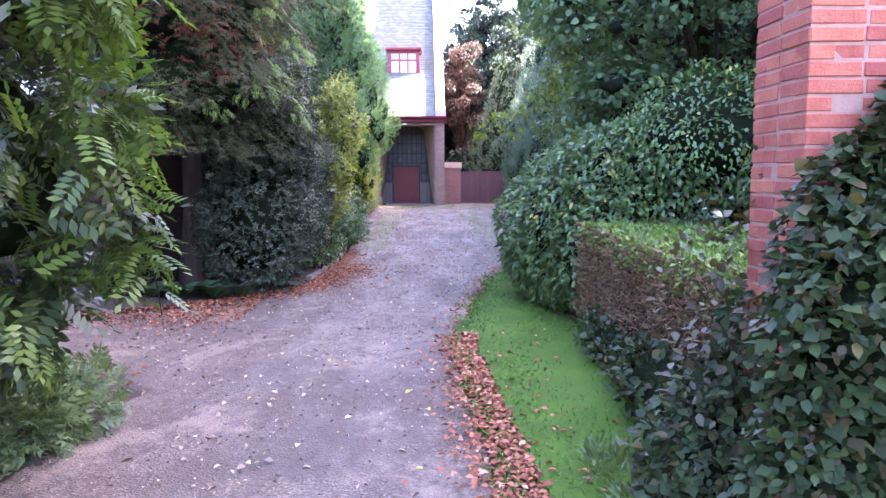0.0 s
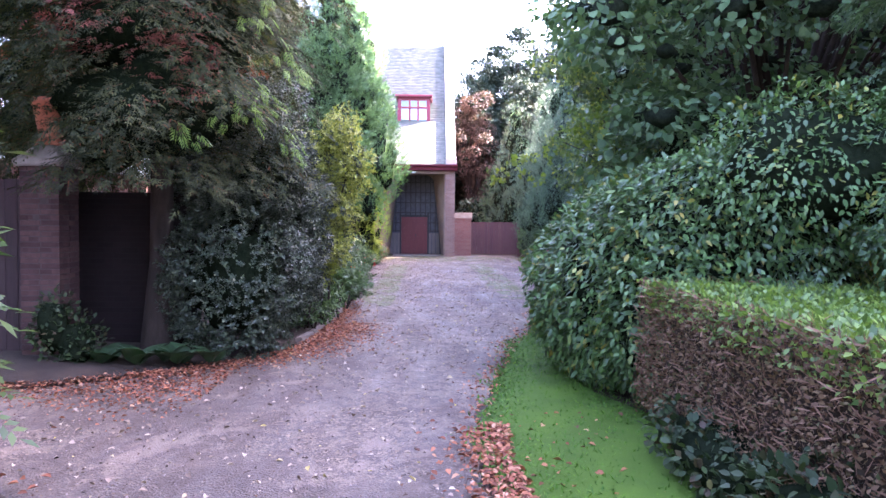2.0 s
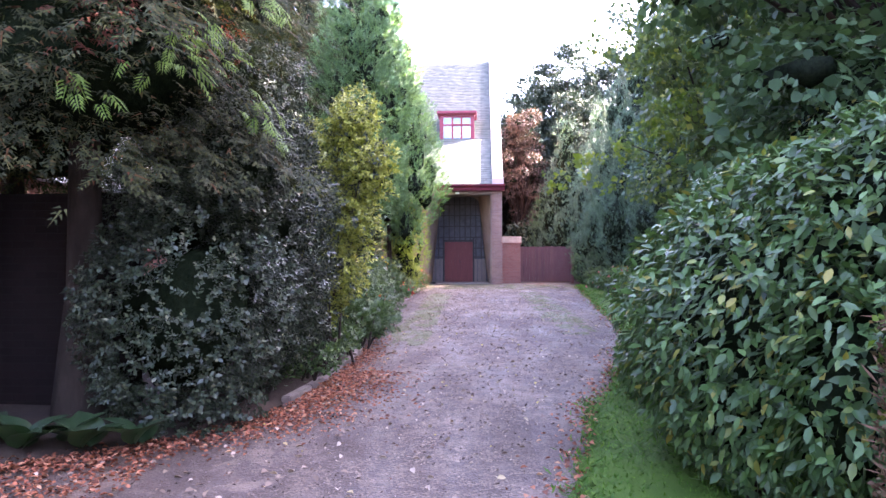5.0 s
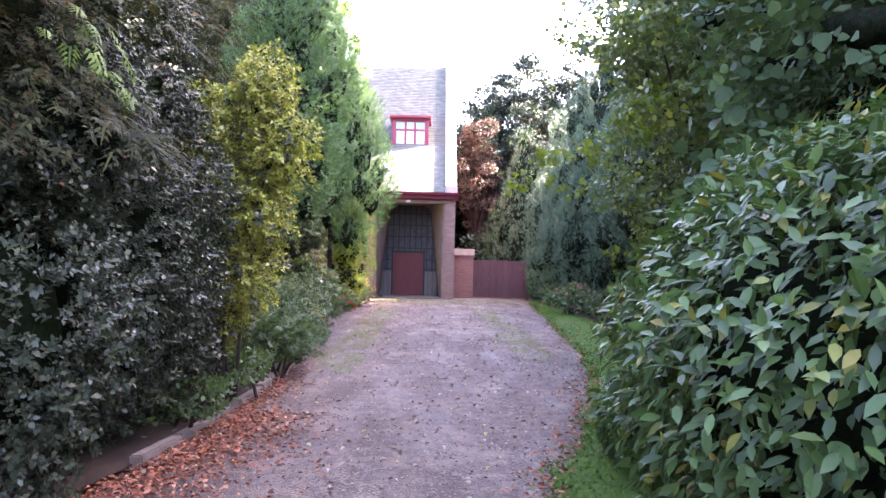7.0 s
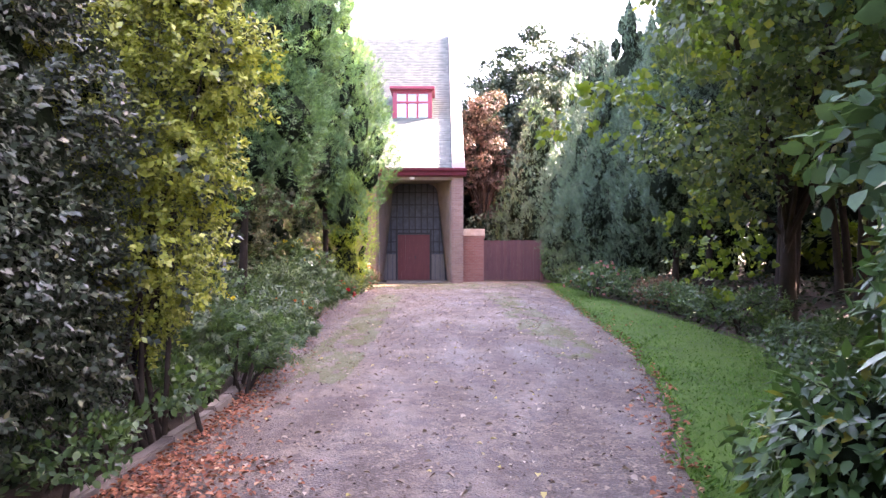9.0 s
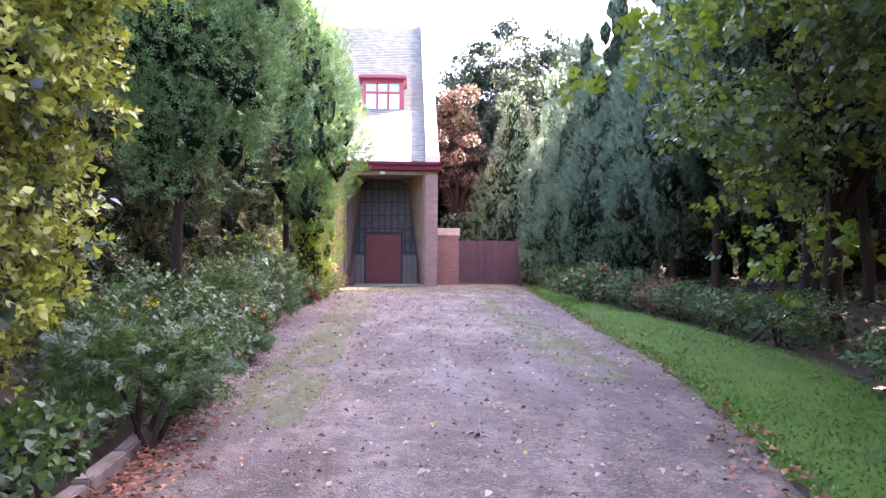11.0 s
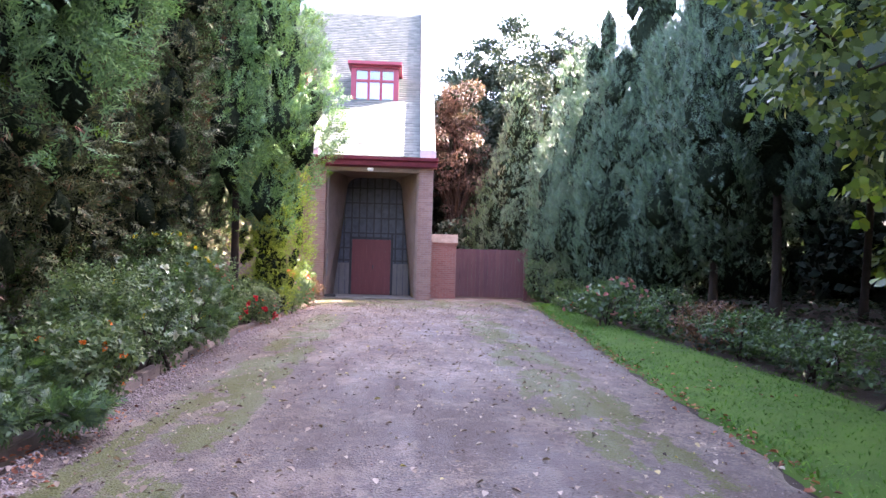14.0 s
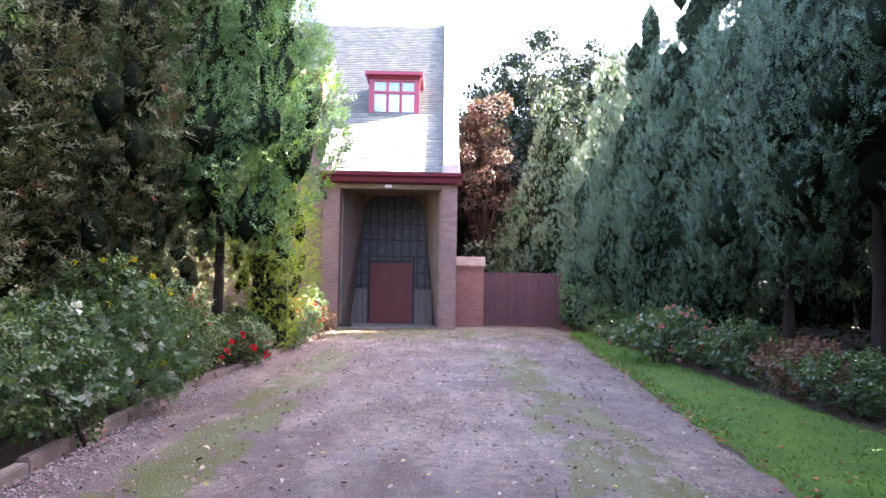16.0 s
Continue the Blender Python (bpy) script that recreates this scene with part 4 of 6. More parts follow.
v, f = tube_arrays([(0, 0, 0), (0, 0, .05), (0, 0, .1), (0, 0, .45), (0, 0, .5), (0, 0, .56), (0, 0, .561), (0, 0, .4)], [.15, .15, .11, .17, .2, .2, .15, .1], 14)
part("pot", mesh_from("pot", v, f, M_TERRA, True), None, finial)
tagged(part("garden_wall", box_bm(-4.2, -2.2, -28.9, -28.65, -.05, 2.1), M_WALL_SHADED, None), "brick garden wall behind the cypress, deep shade put into its colour", "wall", kind="structure")
old_gate = thing("old_gate", "dark brown boarded gate, closed, beside the old pillar", "gate", (-3.9, -29.6, 0))
for i in range(16):
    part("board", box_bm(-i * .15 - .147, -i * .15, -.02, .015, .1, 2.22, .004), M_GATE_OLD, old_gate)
house = thing("neighbour_house", "pale pink brick house with a light tiled roof behind the gate", "house", (-13, -17, 0))
part("wall", box_bm(-4, 4, -4, 4, -.05, 3.3), M_WALL_RED, house)
part("roof", prism_bm([(-4.4, 3.2), (4.4, 3.2), (0, 6.2)], "x", -4.3, 4.3), M_PALE, house)


# ---- trees ----
def trunk_arrays(x, y, h, r0, r1, lean=(0, 0), sides=9):
    t = np.linspace(0, 1, 7)
    pts = np.stack([x + lean[0] * t ** 1.4 + .04 * np.sin(t * 7 + x), y + lean[1] * t ** 1.4 + .04 * np.sin(t * 5 + y), -.06 + t * h], 1)
    return tube_arrays(pts, r0 + (r1 - r0) * t + r0 * .5 * np.exp(-t * 14), sides)


def plume_blobs(h0, h1, r, tip=.3, lean=(0, 0), lobe=.36, gap=.62, taper=.78):
    """Upright plumes set in rings over a cone, each with a crease under it where the shade-coloured core shows."""
    H = h1 - h0
    prof = lambda t: r * (1.0 - taper * max(0.0, (t - tip) / (1 - tip)) ** 1.1) * (.5 + .5 * min(1, t / .2))
    at = lambda t: (lean[0] * min(1, .35 + t), lean[1] * min(1, .35 + t))
    fill = [.3, .6, .72, .72, .72, .72, .72] if h0 > 1 else [.72] * 7
    inner = [(*at((i + .5) / 7), h0 + (i + .5 + (.45 if h0 > 1 and i == 0 else 0)) / 7 * H, prof((i + .5) / 7) * fill[i], prof((i + .5) / 7) * fill[i], H / 7) for i in range(7)]
    lobes = []
    rings = max(5, int(H / gap))
    for i in range(rings):
        for j in range(max(2, round(6.283 * prof((i + .4) / rings) / (gap * 1.1)))):
            t = (i + .15 + .7 * rng.random()) / rings
            q = prof(t)
            a = j * 6.283 / max(2, round(6.283 * prof((i + .4) / rings) / (gap * 1.1))) + i * 2.4 + .5 * rng.random()
            b = lobe * (.7 + .6 * rng.random()) * (.55 + .45 * q / r)
            d = max(.06, q - b * (.1 + .5 * rng.random()))
            lobes.append((at(t)[0] + math.cos(a) * d, at(t)[1] + math.sin(a) * d, h0 + t * H, b, b, b * (1.5 + .6 * rng.random())))
    lobes.append((*at(1), h1 - .15, .2, .2, .45))
    return inner, lobes


def fronds(h0, h1, r, branches, per, droop, toward, tip=.6, lean=(0, 0)):
    """Layered boughs that leave the trunk and hang at their ends: places, ways and upper sides of the sprays, with the share of the bough."""
    H = h1 - h0
    P, D, U, S = [], [], [], []
    for i in range(branches):
        t = (i + rng.random()) / branches
        a = i * 2.4 + rng.random()
        rad, tan = np.array([math.cos(a), math.sin(a), 0]), np.array([-math.sin(a), math.cos(a), 0])
        k = per if rad @ np.array(toward) > -.3 else per // 4
        ln = r * (1 - .85 * max(0, (t - tip) / (1 - tip)) ** 1.2) * (.72 + .4 * rng.random())
        s = .3 + .7 * rng.random(k) ** .6
        lat = rng.normal(size=k) * .2 * ln * (1.15 - .75 * s)
        z = h0 + t * H + .3 * s * ln - droop * s * s * ln - .4 * np.abs(lat) + .05 * rng.normal(size=k)
        P.append(np.array([lean[0] * t, lean[1] * t, 0]) + rad * (s * ln)[:, None] + tan * lat[:, None] + np.array([0, 0, 1]) * z[:, None])
        D.append(rad * .8 + tan * (np.sign(lat) * .6)[:, None] - np.array([0, 0, 1]) * (droop * s * 1.1)[:, None] + .28 * rng.normal(size=(k, 3)))
        U.append(np.array([0, 0, 1]) + rad * .35 + .3 * rng.normal(size=(k, 3)))
        S.append(s)
    return np.concatenate(P), np.concatenate(D), np.concatenate(U), np.concatenate(S)


def conifer(name, label, at, h0, h1, r, n, mat, size=(.1, .2), trunk=.14, extra=(), tip=.3, group="", up=.7, lean=(0, 0), shape=SPRAY_FINE, wild=.3, shrink=.8, toward=(-.8, -.6, 0), core=M_CORE_GREEN, lobe=.36, gap=.62, out=.5, depth=.5, over=.45, solid=.42):
    """A conifer with a crown of upright plumes; extra adds sets of other sprays over them."""
    top = thing(name, label, "tree", at, group)
    inner, lobes = plume_blobs(h0, h1, r, tip, lean, lobe, gap)
    v, f = trunk_arrays(0, 0, h1 * .8, trunk, trunk * .3, (lean[0] * .6, lean[1] * .6))
    part("trunk", mesh_from("trunk", v, f, M_BARK, True), None, top)
    part("shaded_core", core_mesh("shaded_core", inner + [(*b[:3], b[3] * solid, b[4] * solid, b[5] * solid) for b in lobes], core, shrink, max(-.03, h0 - .3), 1), None, top)
    v, f = leaves_on(lobes, n, shape, size, out, up, wild, depth, h0 * .8, .1, .6, .3, toward, over)
    part("crown", mesh_from("crown", v, f, mat), None, top)
    for pname, m, count, sz, lab, u, *where in extra:
        v, f = leaves_on([b for b in lobes if not where or where[0](*b)], count, shape, sz, .8, u, .4, .12, h0 * .5, .08)
        tagged(part(pname, mesh_from(pname, v, f, m), None, top, lab), kind="stuff")
    return top


def bough_conifer(name, label, at, h0, h1, r, branches, per, mat, size, trunk, extra=(), droop=.6, toward=(.6, -.8, 0), lean=(0, 0), tip=.6):
    """An old cypress with hanging boughs over a bare trunk."""
    top = thing(name, label, "tree", at)
    v, f = trunk_arrays(0, 0, h1 * .8, trunk, trunk * .3)
    part("trunk", mesh_from("trunk", v, f, M_BARK, True), None, top)
    H = h1 - h0
    inner = [(0, 0, h0 + (i + .7) / 8 * H, r * .62 * (1 - .5 * i / 8), r * .62 * (1 - .5 * i / 8), H / 8 * .8) for i in range(8)]
    part("shaded_core", core_mesh("shaded_core", inner, M_CORE, .85, h0 - .2, 2), None, top)
    P, D, U, S = fronds(h0, h1, r, branches, per, droop, toward, tip, lean)
    sz = size[0] + (size[1] - size[0]) * rng.random(len(P))
    taken = np.zeros(len(P), dtype=bool)
    for pname, m, shp, share, grow, lab, where in extra:
        pick = where(P, S) & ~taken & (rng.random(len(P)) < share)
        taken |= pick
        v, f = strew(shp, P[pick], D[pick], U[pick], sz[pick] * grow)
        tagged(part(pname, mesh_from(pname, v, f, m), None, top, lab), kind="stuff")
    v, f = strew(SPRAY_FINE, P[~taken], D[~taken], U[~taken], sz[~taken])
    part("crown", mesh_from("crown", v, f, mat), None, top)
    return top


def limb(p0, p1, r0, r1, sag=.2):
    p0, p1 = np.array(p0, float), np.array(p1, float)
    t = np.linspace(0, 1, 6)[:, None]
    pts = p0 + (p1 - p0) * t + np.array([0, 0, sag]) * np.sin(t * 3.14) + .08 * np.sin(t * 9 + p1.sum())
    return tube_arrays(pts, np.linspace(r0, r1, 6), 6)


def broadleaf(name, label, at, trunk_h, trunk_r, crown, clumps, per, shape, size, mat, extra=(), clump_r=(.45, .9), low=1.2, group="", hang=-.25, core=True, wild=.7, shoot=None):
    """A leafy tree: trunk, limbs to the clumps, and clumps of leaves with gaps between them, in the ellipsoid crown."""
    top = thing(name, label, "tree", at, group)
    cx, cy, cz, rx, ry, rz = crown
    blobs = []
    while len(blobs) < clumps:
        u = rng.normal(size=3)
        u /= np.linalg.norm(u)
        q = .35 + .65 * rng.random() ** .5
        c = np.array([cx, cy, cz]) + u * q * np.array([rx, ry, rz])
        if c[2] < low:
            continue
        b = clump_r[0] + (clump_r[1] - clump_r[0]) * rng.random()
        blobs.append((*c, b, b, b * .62))
    items = [trunk_arrays(0, 0, trunk_h + 1.2, trunk_r, trunk_r * .5, (cx * .3, cy * .3))]
    for b in blobs[::2]:
        z0 = trunk_h * (.45 + .6 * rng.random())
        t0 = z0 / (trunk_h + 1.2)
        p0 = (cx * .3 * t0 ** 1.4, cy * .3 * t0 ** 1.4, z0)
        items.append(limb(p0, b[:3], trunk_r * .28, .012, .3))
    v, f = join_arrays(items)
    part("trunk", mesh_from("trunk", v, f, M_BARK, True), None, top)
    if core:
        part("shaded_core", core_mesh("shaded_core", blobs, M_CORE_GREEN, .34, -.03, 1), None, top)
    v, f = leaves_on(blobs, clumps * per, shape, size, .8, hang, wild, .4, low * .5, .1, .5)
    part("crown", mesh_from("crown", v, f, mat), None, top)
    for pname, m, sub, count, sz, lab in extra:
        v, f = leaves_on(sub, count, shoot or shape, sz, .7, hang, wild, .8, .2, .1, .2)
        tagged(part(pname, mesh_from(pname, v, f, m), None, top, lab), kind="stuff")
    return top


# left of the drive
patchy = lambda P, s, o: ripple(P + o, s)
tips = (("dead_growth", L_CYPRESS_DEAD, SPRAY_FINE, .8, 1.1, "rusty dead sprays", lambda P, S: (P[:, 2] > 3.1) & (P[:, 2] < 6.5) & (P[:, 0] < 1.1) & (S > .4) & (patchy(P, 2.6, 3) > .36)),
        ("fresh_growth", L_CYPRESS_TIP, FEATHER, .6, .95, "fresh yellow-green tips", lambda P, S: (S > .9) & (P[:, 2] > 2.5) & (P[:, 2] < 5.4) & (P[:, 0] > .1) & (P[:, 1] < .6) & (patchy(P, 2.1, 0) > .08)))
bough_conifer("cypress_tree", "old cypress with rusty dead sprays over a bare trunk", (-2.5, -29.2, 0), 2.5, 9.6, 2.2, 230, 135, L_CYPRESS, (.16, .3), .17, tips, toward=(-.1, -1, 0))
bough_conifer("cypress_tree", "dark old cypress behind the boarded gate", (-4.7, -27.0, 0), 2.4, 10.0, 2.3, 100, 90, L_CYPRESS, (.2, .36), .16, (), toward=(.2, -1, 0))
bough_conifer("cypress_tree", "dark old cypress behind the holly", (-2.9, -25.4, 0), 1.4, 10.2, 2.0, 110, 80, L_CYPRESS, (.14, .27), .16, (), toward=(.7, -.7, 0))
browns = (("dead_growth", L_RUSSET, SPRAY_FINE, .6, 1.0, "brown inner sprays", lambda P, S: (P[:, 2] > .8) & (P[:, 2] < 4.6) & (patchy(P, 1.7, 5) > -.05)),)
bough_conifer("cypress_tree", "old cypress in shade behind the bed, brown inside", (-3.55, -22.7, 0), .7, 10.0, 1.9, 120, 80, L_CYPRESS, (.13, .25), .16, browns, toward=(.7, -.7, 0))
conifer("thuja_tree", "feathery thuja with a bare trunk standing in the flower bed", (-1.91, -20.46, 0), 2.35, 7.6, .96, 17000, L_THUJA_BRIGHT, (.13, .26), .07, (("fresh_growth", L_CYPRESS_TIP, 260, (.14, .26), "fresh light tips", .3),), tip=.5, lean=(.44, .05), up=.35, toward=(.5, -.85, 0), lobe=.44, gap=.7, out=.6, depth=.36, over=.6, solid=.6)
# tips on the sunward side only, painting sunlight onto the crown
conifer("thuja_tree", "tall feathery thuja with a bare trunk near the chapel porch", (-1.94, -12.4, 0), 2.2, 10.6, 1.62, 17000, L_THUJA_BRIGHT, (.16, .32), .08, (("fresh_growth", L_CYPRESS_TIP, 900, (.14, .26), "fresh light tips", .4, lambda x, y, z, *q: x > .2),), tip=.25, lean=(-.25, .2), up=.6, toward=(.5, -.85, 0), lobe=.56, gap=.88, out=.6, depth=.36, over=.6, solid=.6)
for (x, y, h, r) in ((-4.3, -17.7, 9.6, 2.0), (-4.0, -14.6, 9.9, 1.95), (-4.3, -11.0, 9.8, 1.9), (-5.4, -6.5, 9.4, 2.0)):
    conifer("hedge_cypress", "tall dark green cypress in a clipped row", (x, y, 0), .15, h, r, 11500, L_HEDGE_CYPRESS, (.19, .35), .15, (("dead_growth", L_CYPRESS_DEAD, 260, (.12, .24), "rusty dead sprays", 0),), tip=.6, group="cypress row behind the bed", up=.3, toward=(.8, -.6, 0), lobe=.5, gap=.8, out=.7)
conifer("thuja_bush", "young thuja near the chapel, sunlight put into its yellow-green colour", (-1.75, -9.8, 0), .1, 4.9, .68, 7500, L_SUNLIT_THUJA, (.1, .2), .05, (), tip=.5, up=.3, lobe=.26, gap=.45, toward=(.6, -.8, 0))

# right of the drive: a row of thujas with lumpy blue-green crowns
for (x, y, h0, h1, r) in ((8.3, -16.4, 2.8, 12.0, 1.85), (7.9, -13.5, 2.3, 10.8, 1.7), (8.0, -10.7, 1.4, 9.8, 1.6), (7.4, -8.0, .6, 9.2, 1.55), (7.1, -5.3, .4, 8.7, 1.45), (6.7, -2.8, .3, 7.9, 1.3)):
    conifer("row_thuja", "tall blue-green thuja in a row beside the lawn", (x, y, 0), h0, h1, r, 14500, L_THUJA_BLUE, (.13, .27), .09, group="thuja row beside the lawn", up=.8, wild=.32, lobe=.62, gap=1.0, tip=.2, depth=.34, over=.62, solid=.62)
# dense conifers added to keep direct sun off laurel, lawn and gate trees
for (x, y) in ((11.0, -21.6), (11.2, -28.2), (10.6, -32.5), (11.0, -36.5), (13.6, -17.6), (13.4, -12.8), (13.5, -15.3), (13.4, -8.2), (13.6, -24.6), (12.5, 6.4), (18, -9.2)):
    conifer("sun_block_conifer", "dark tall conifer added in the wood to block the sun", (x, y, 0), 2.3 if -18 < y < -8 else 1.2, 13.5, 2.3, 1700, L_THUJA_BLUE, (.32, .56), .2, group="dark conifers in the wood", lobe=.7, gap=1.2)
for (x, y, h1, r) in ((5.75, 2.6, 8.1, 1.35), (8.0, 4.6, 9.6, 1.9), (10.8, 1.5, 10.0, 2.1), (11.2, -5.5, 11.0, 2.3)):
    conifer("thuja_tree", "tall thuja behind the wooden gate", (x, y, 0), .2, h1, r, 5500, L_THUJA_BLUE, (.16, .3), .16, group="thujas behind the gate", core=M_CORE, up=.9, lobe=.6, gap=1.0, tip=.2, toward=(-.4, -.9, 0), depth=.32, over=.65, solid=.65)
conifer("thuja_tree", "small yellowish conifer behind the wooden gate", (4.55, 4.2, 0), .2, 4.9, .8, 3500, L_THUJA, (.12, .24), .08, group="thujas behind the gate", toward=(-.2, -1, 0))
conifer("thuja_tree", "dark thuja with a bare trunk over the lawn", (8.3, -19.6, 0), 2.3, 12.5, 2.2, 7000, L_THUJA_BLUE, (.18, .32), .09, lobe=.5, gap=.85, tip=.3)

yellow = [(2.35 + .3 * i + .3 * rng.random(), -24.4 + 1.5 * rng.random() + .15 * i, 2.1 + .2 * i + .8 * rng.random(), .28, .28, .16) for i in range(9)]
yellow += [(4.3 + .9 * rng.random(), -22.5 + 1.2 * rng.random(), .6 + 1.5 * rng.random(), .28, .28, .18) for i in range(8)]
broadleaf("lime_tree", "lime tree with yellowing leaves on its lower shoots", (7.0, -19.2, 0), 3.0, .15, (-.1, -1.7, 5.3, 3.1, 3.3, 3.3), 95, 105, TWIG_ROUND, (.2, .33), L_LIME,
          (("yellow_growth", L_LIME_YELLOW, [(a - 7.0, b + 19.2, *c) for a, b, *c in yellow], 200, (.11, .19), "yellow-green shoots"),), low=1.7, core=False, shoot=shoot_shape(round_leaf(.46), 5, .42, .9, .3))
broadleaf("sycamore_tree", "dark leafy tree hanging over the laurel", (6.6, -27.2, 0), 2.8, .22, (-.4, -.6, 5.6, 3.3, 3.6, 3.6), 150, 200, round_leaf(.46), (.072, .128), L_IVYTREE,
          (("hanging_growth", L_IVYTREE, [(-2.9, -.7, 2.5, .5, .6, .4), (-2.5, -.3, 2.9, .6, .6, .4), (-2.6, .6, 2.2, .5, .6, .4), (-2.9, .1, 1.9, .4, .5, .35)], 600, (.085, .15), "large hanging leaves"),), low=2.0, wild=.45)
bough_conifer("cypress_tree", "dark green cypress with hanging boughs behind the clipped hedge", (6.9, -32.8, 0), 1.3, 11.0, 2.7, 150, 75, L_CYPRESS_GREEN, (.17, .33), .18, (), toward=(-.8, -.6, 0))
broadleaf("sycamore_tree", "leafy tree deep in the wood", (11.5, -24.5, 0), 3.0, .25, (0, 0, 6.5, 4.0, 4.2, 5.0), 60, 30, TWIG_ROUND, (.5, .7), L_IVYTREE, low=1.8)
# thin bare trunks in the shade under the thujas
for (x, y, r, lx, ly) in ((9.2, -15.2, .07, .5, .2), (9.6, -16.3, .09, -.3, .3), (10.2, -17.6, .08, .1, 0), (10.8, -14.6, .1, -.2, .4), (9.9, -12.9, .08, .3, -.3), (11.6, -16.6, .1, .2, .2), (11.2, -19.2, .09, -.4, .1), (12.4, -13.6, .1, 0, 0), (9.0, -18.0, .1, .3, 0), (12.8, -18.3, .1, .2, -.2)):
    t = thing("bare_trunk", "thin bare dark trunk in the shade", "tree", (x, y, 0), "bare trunks under the thujas")
    v, f = trunk_arrays(0, 0, 5.5, r, r * .6, (lx, ly), 7)
    part("trunk", mesh_from("trunk", v, f, M_BARK, True), None, t)
    b = [(lx, ly, 5.2 + .5 * j, .8, .8, .5) for j in range(2)]
    v, f = leaves_on(b, 500, SPRAY_SMALL, (.25, .45), .7, 0, .6, .6)
    part("crown", mesh_from("crown", v, f, L_THUJA_BLUE), None, t)
# undergrowth seen between those trunks, yellow-green leaves standing in for sunlight
for (x, y, s) in ((14.2, -14.5, 1.1), (13.8, -18, 1.1), (14.5, -10.5, 1.2), (20.5, -21, 2.4), (21, -13, 2.6), (22, -17, 2.8)):
    b = [(x + rng.normal() * .8, y + rng.normal() * 1.2, .7 + .9 * rng.random() * s, 1.1 * s * .6, 1.3 * s * .6, .8 * s * .6) for _ in range(6)]
    bush("woodland_bush", "bush in the wood, sunlight put into its yellow-green colour", "bush", b, [("leaves", L_LIME_YELLOW, leaves_on(b, 1000, ROUND, (.14, .26), .8, 0, .7, .5), "")], group="sunlit bushes in the wood", shrink=.6)

# beyond the chapel
broadleaf("copper_tree", "copper-brown tree behind the chapel gable", (3.7, 11.5, 0), 4.0, .25, (0, 0, 6.9, 1.5, 1.8, 4.3), 80, 190, LEAFLET, (.11, .2), L_COPPER, clump_r=(.35, .7), low=2.0)
# the last eight, (16, 6.6) and (17.5, 9.5) are added sun blockers
for (x, y, h, r) in ((6.4, 24, 17.5, 2.2), (8.4, 23, 19.2, 2.5), (12.4, 25, 19, 2.8), (4.5, 22, 15.6, 1.7), (15.5, 27, 19.5, 4.0), (19, 22, 18, 4.2), (8.5, 14, 13, 2.8), (24, 12, 16, 4.5), (16, 6.6, 14.5, 3.2), (4.6, 16, 10.5, 2.4), (2.6, 17, 9.5, 2.2), (6.8, 13, 9.5, 2.2), (17.5, 9.5, 15.5, 3.0), (17, 12, 14, 3.6), (20, 2, 15, 4.2), (23, -8, 14, 4.4), (12.8, -16.5, 23, 3.4), (14.5, -21.5, 22, 3.4), (13.8, -11.0, 25, 3.4), (14.5, -7.4, 17.5, 3.2), (15.8, -4.6, 17, 2.8), (15.5, -13.6, 25, 3.2), (14.0, -27.0, 20, 3.4), (13.0, -32.0, 19, 3.2)):
    broadleaf("woodland_tree", "tall thin-crowned tree among the wood's far trees and added sun blockers", (x, y, 0), h * .45, .3, (0, 0, h * .62, r, r, h * .38), 95 if y > 12.5 else 60, 170 if y > 12.5 else 85, LEAFLET, (.2, .34) if y > 12.5 else (.36, .58), L_FAR, clump_r=(.4, .85) if y > 12.5 else (.6, 1.3), low=2.0, group="tall trees beyond the gate", core=y < 13)
# (-7.5, -38.5) stands out of view, added to hold back skylight
for (x, y, h, r) in ((-12, -8, 12, 3.6), (-11, -26, 11, 3.4), (-9, -34, 10, 3.0), (-10, -1, 12, 3.4), (-7.5, -38.5, 9, 2.8)):
    broadleaf("woodland_tree", "tall leafy tree on the left, among them one added to cut skylight", (x, y, 0), h * .4, .3, (0, 0, h * .6, r, r, h * .38), 45, 120, LEAFLET, (.35, .55), L_FAR, clump_r=(.7, 1.4), low=2.0, group="tall trees on the near side")

# bushes at x 16.5 and 16.8 are added to keep sun off the bank
for (x, y, s) in ((16.5, -22, 2.2), (16.8, -17.6, 2.0), (16.8, -14, 2.2), (16.5, -10, 2.2), (16.5, -6, 2.2), (16.5, -26, 2.2), (13.2, -20, 1.1), (14, -24.5, 1.3), (12.4, -8, 1.2), (13.5, -28.5, 1.4), (3.8, 6.5, 1.6), (5.6, 7.5, 1.8), (8.5, 9.0, 2.0), (12, 8, 2.2), (14, 4, 2.2), (7.5, 17, 2.4), (4.2, 20, 2.4)):
    b = [(x + rng.normal() * .7, y + rng.normal() * .8, .6 + 1.3 * rng.random() * s, .75 * s, .75 * s, .6 * s) for _ in range(7)]
    bush("woodland_bush", "dark dense undergrowth of the wood, partly an added sun screen", "bush", b, [("leaves", L_FAR, leaves_on(b, 1200, LEAFLET, (.22, .38), .8, 0, .7, .5), "")], group="undergrowth in the wood", shrink=.7)

# ---- shrubs and hedges ----
lb = [(3.55, -30.2, .95, 1.4, 1.5, 1.3), (4.2, -30.8, 1.5, 1.5, 1.3, 1.15), (3.4, -29.0, .85, .8, 1.0, 1.1), (4.3, -28.9, 1.4, 1.5, 1.4, 1.25), (5.6, -30, 1.5, 1.6, 1.8, 1.4), (3.5, -31.5, .75, .85, .6, .85), (2.95, -30.5, .5, .6, .8, .6), (3.1, -28.0, .4, .6, .6, .5)]
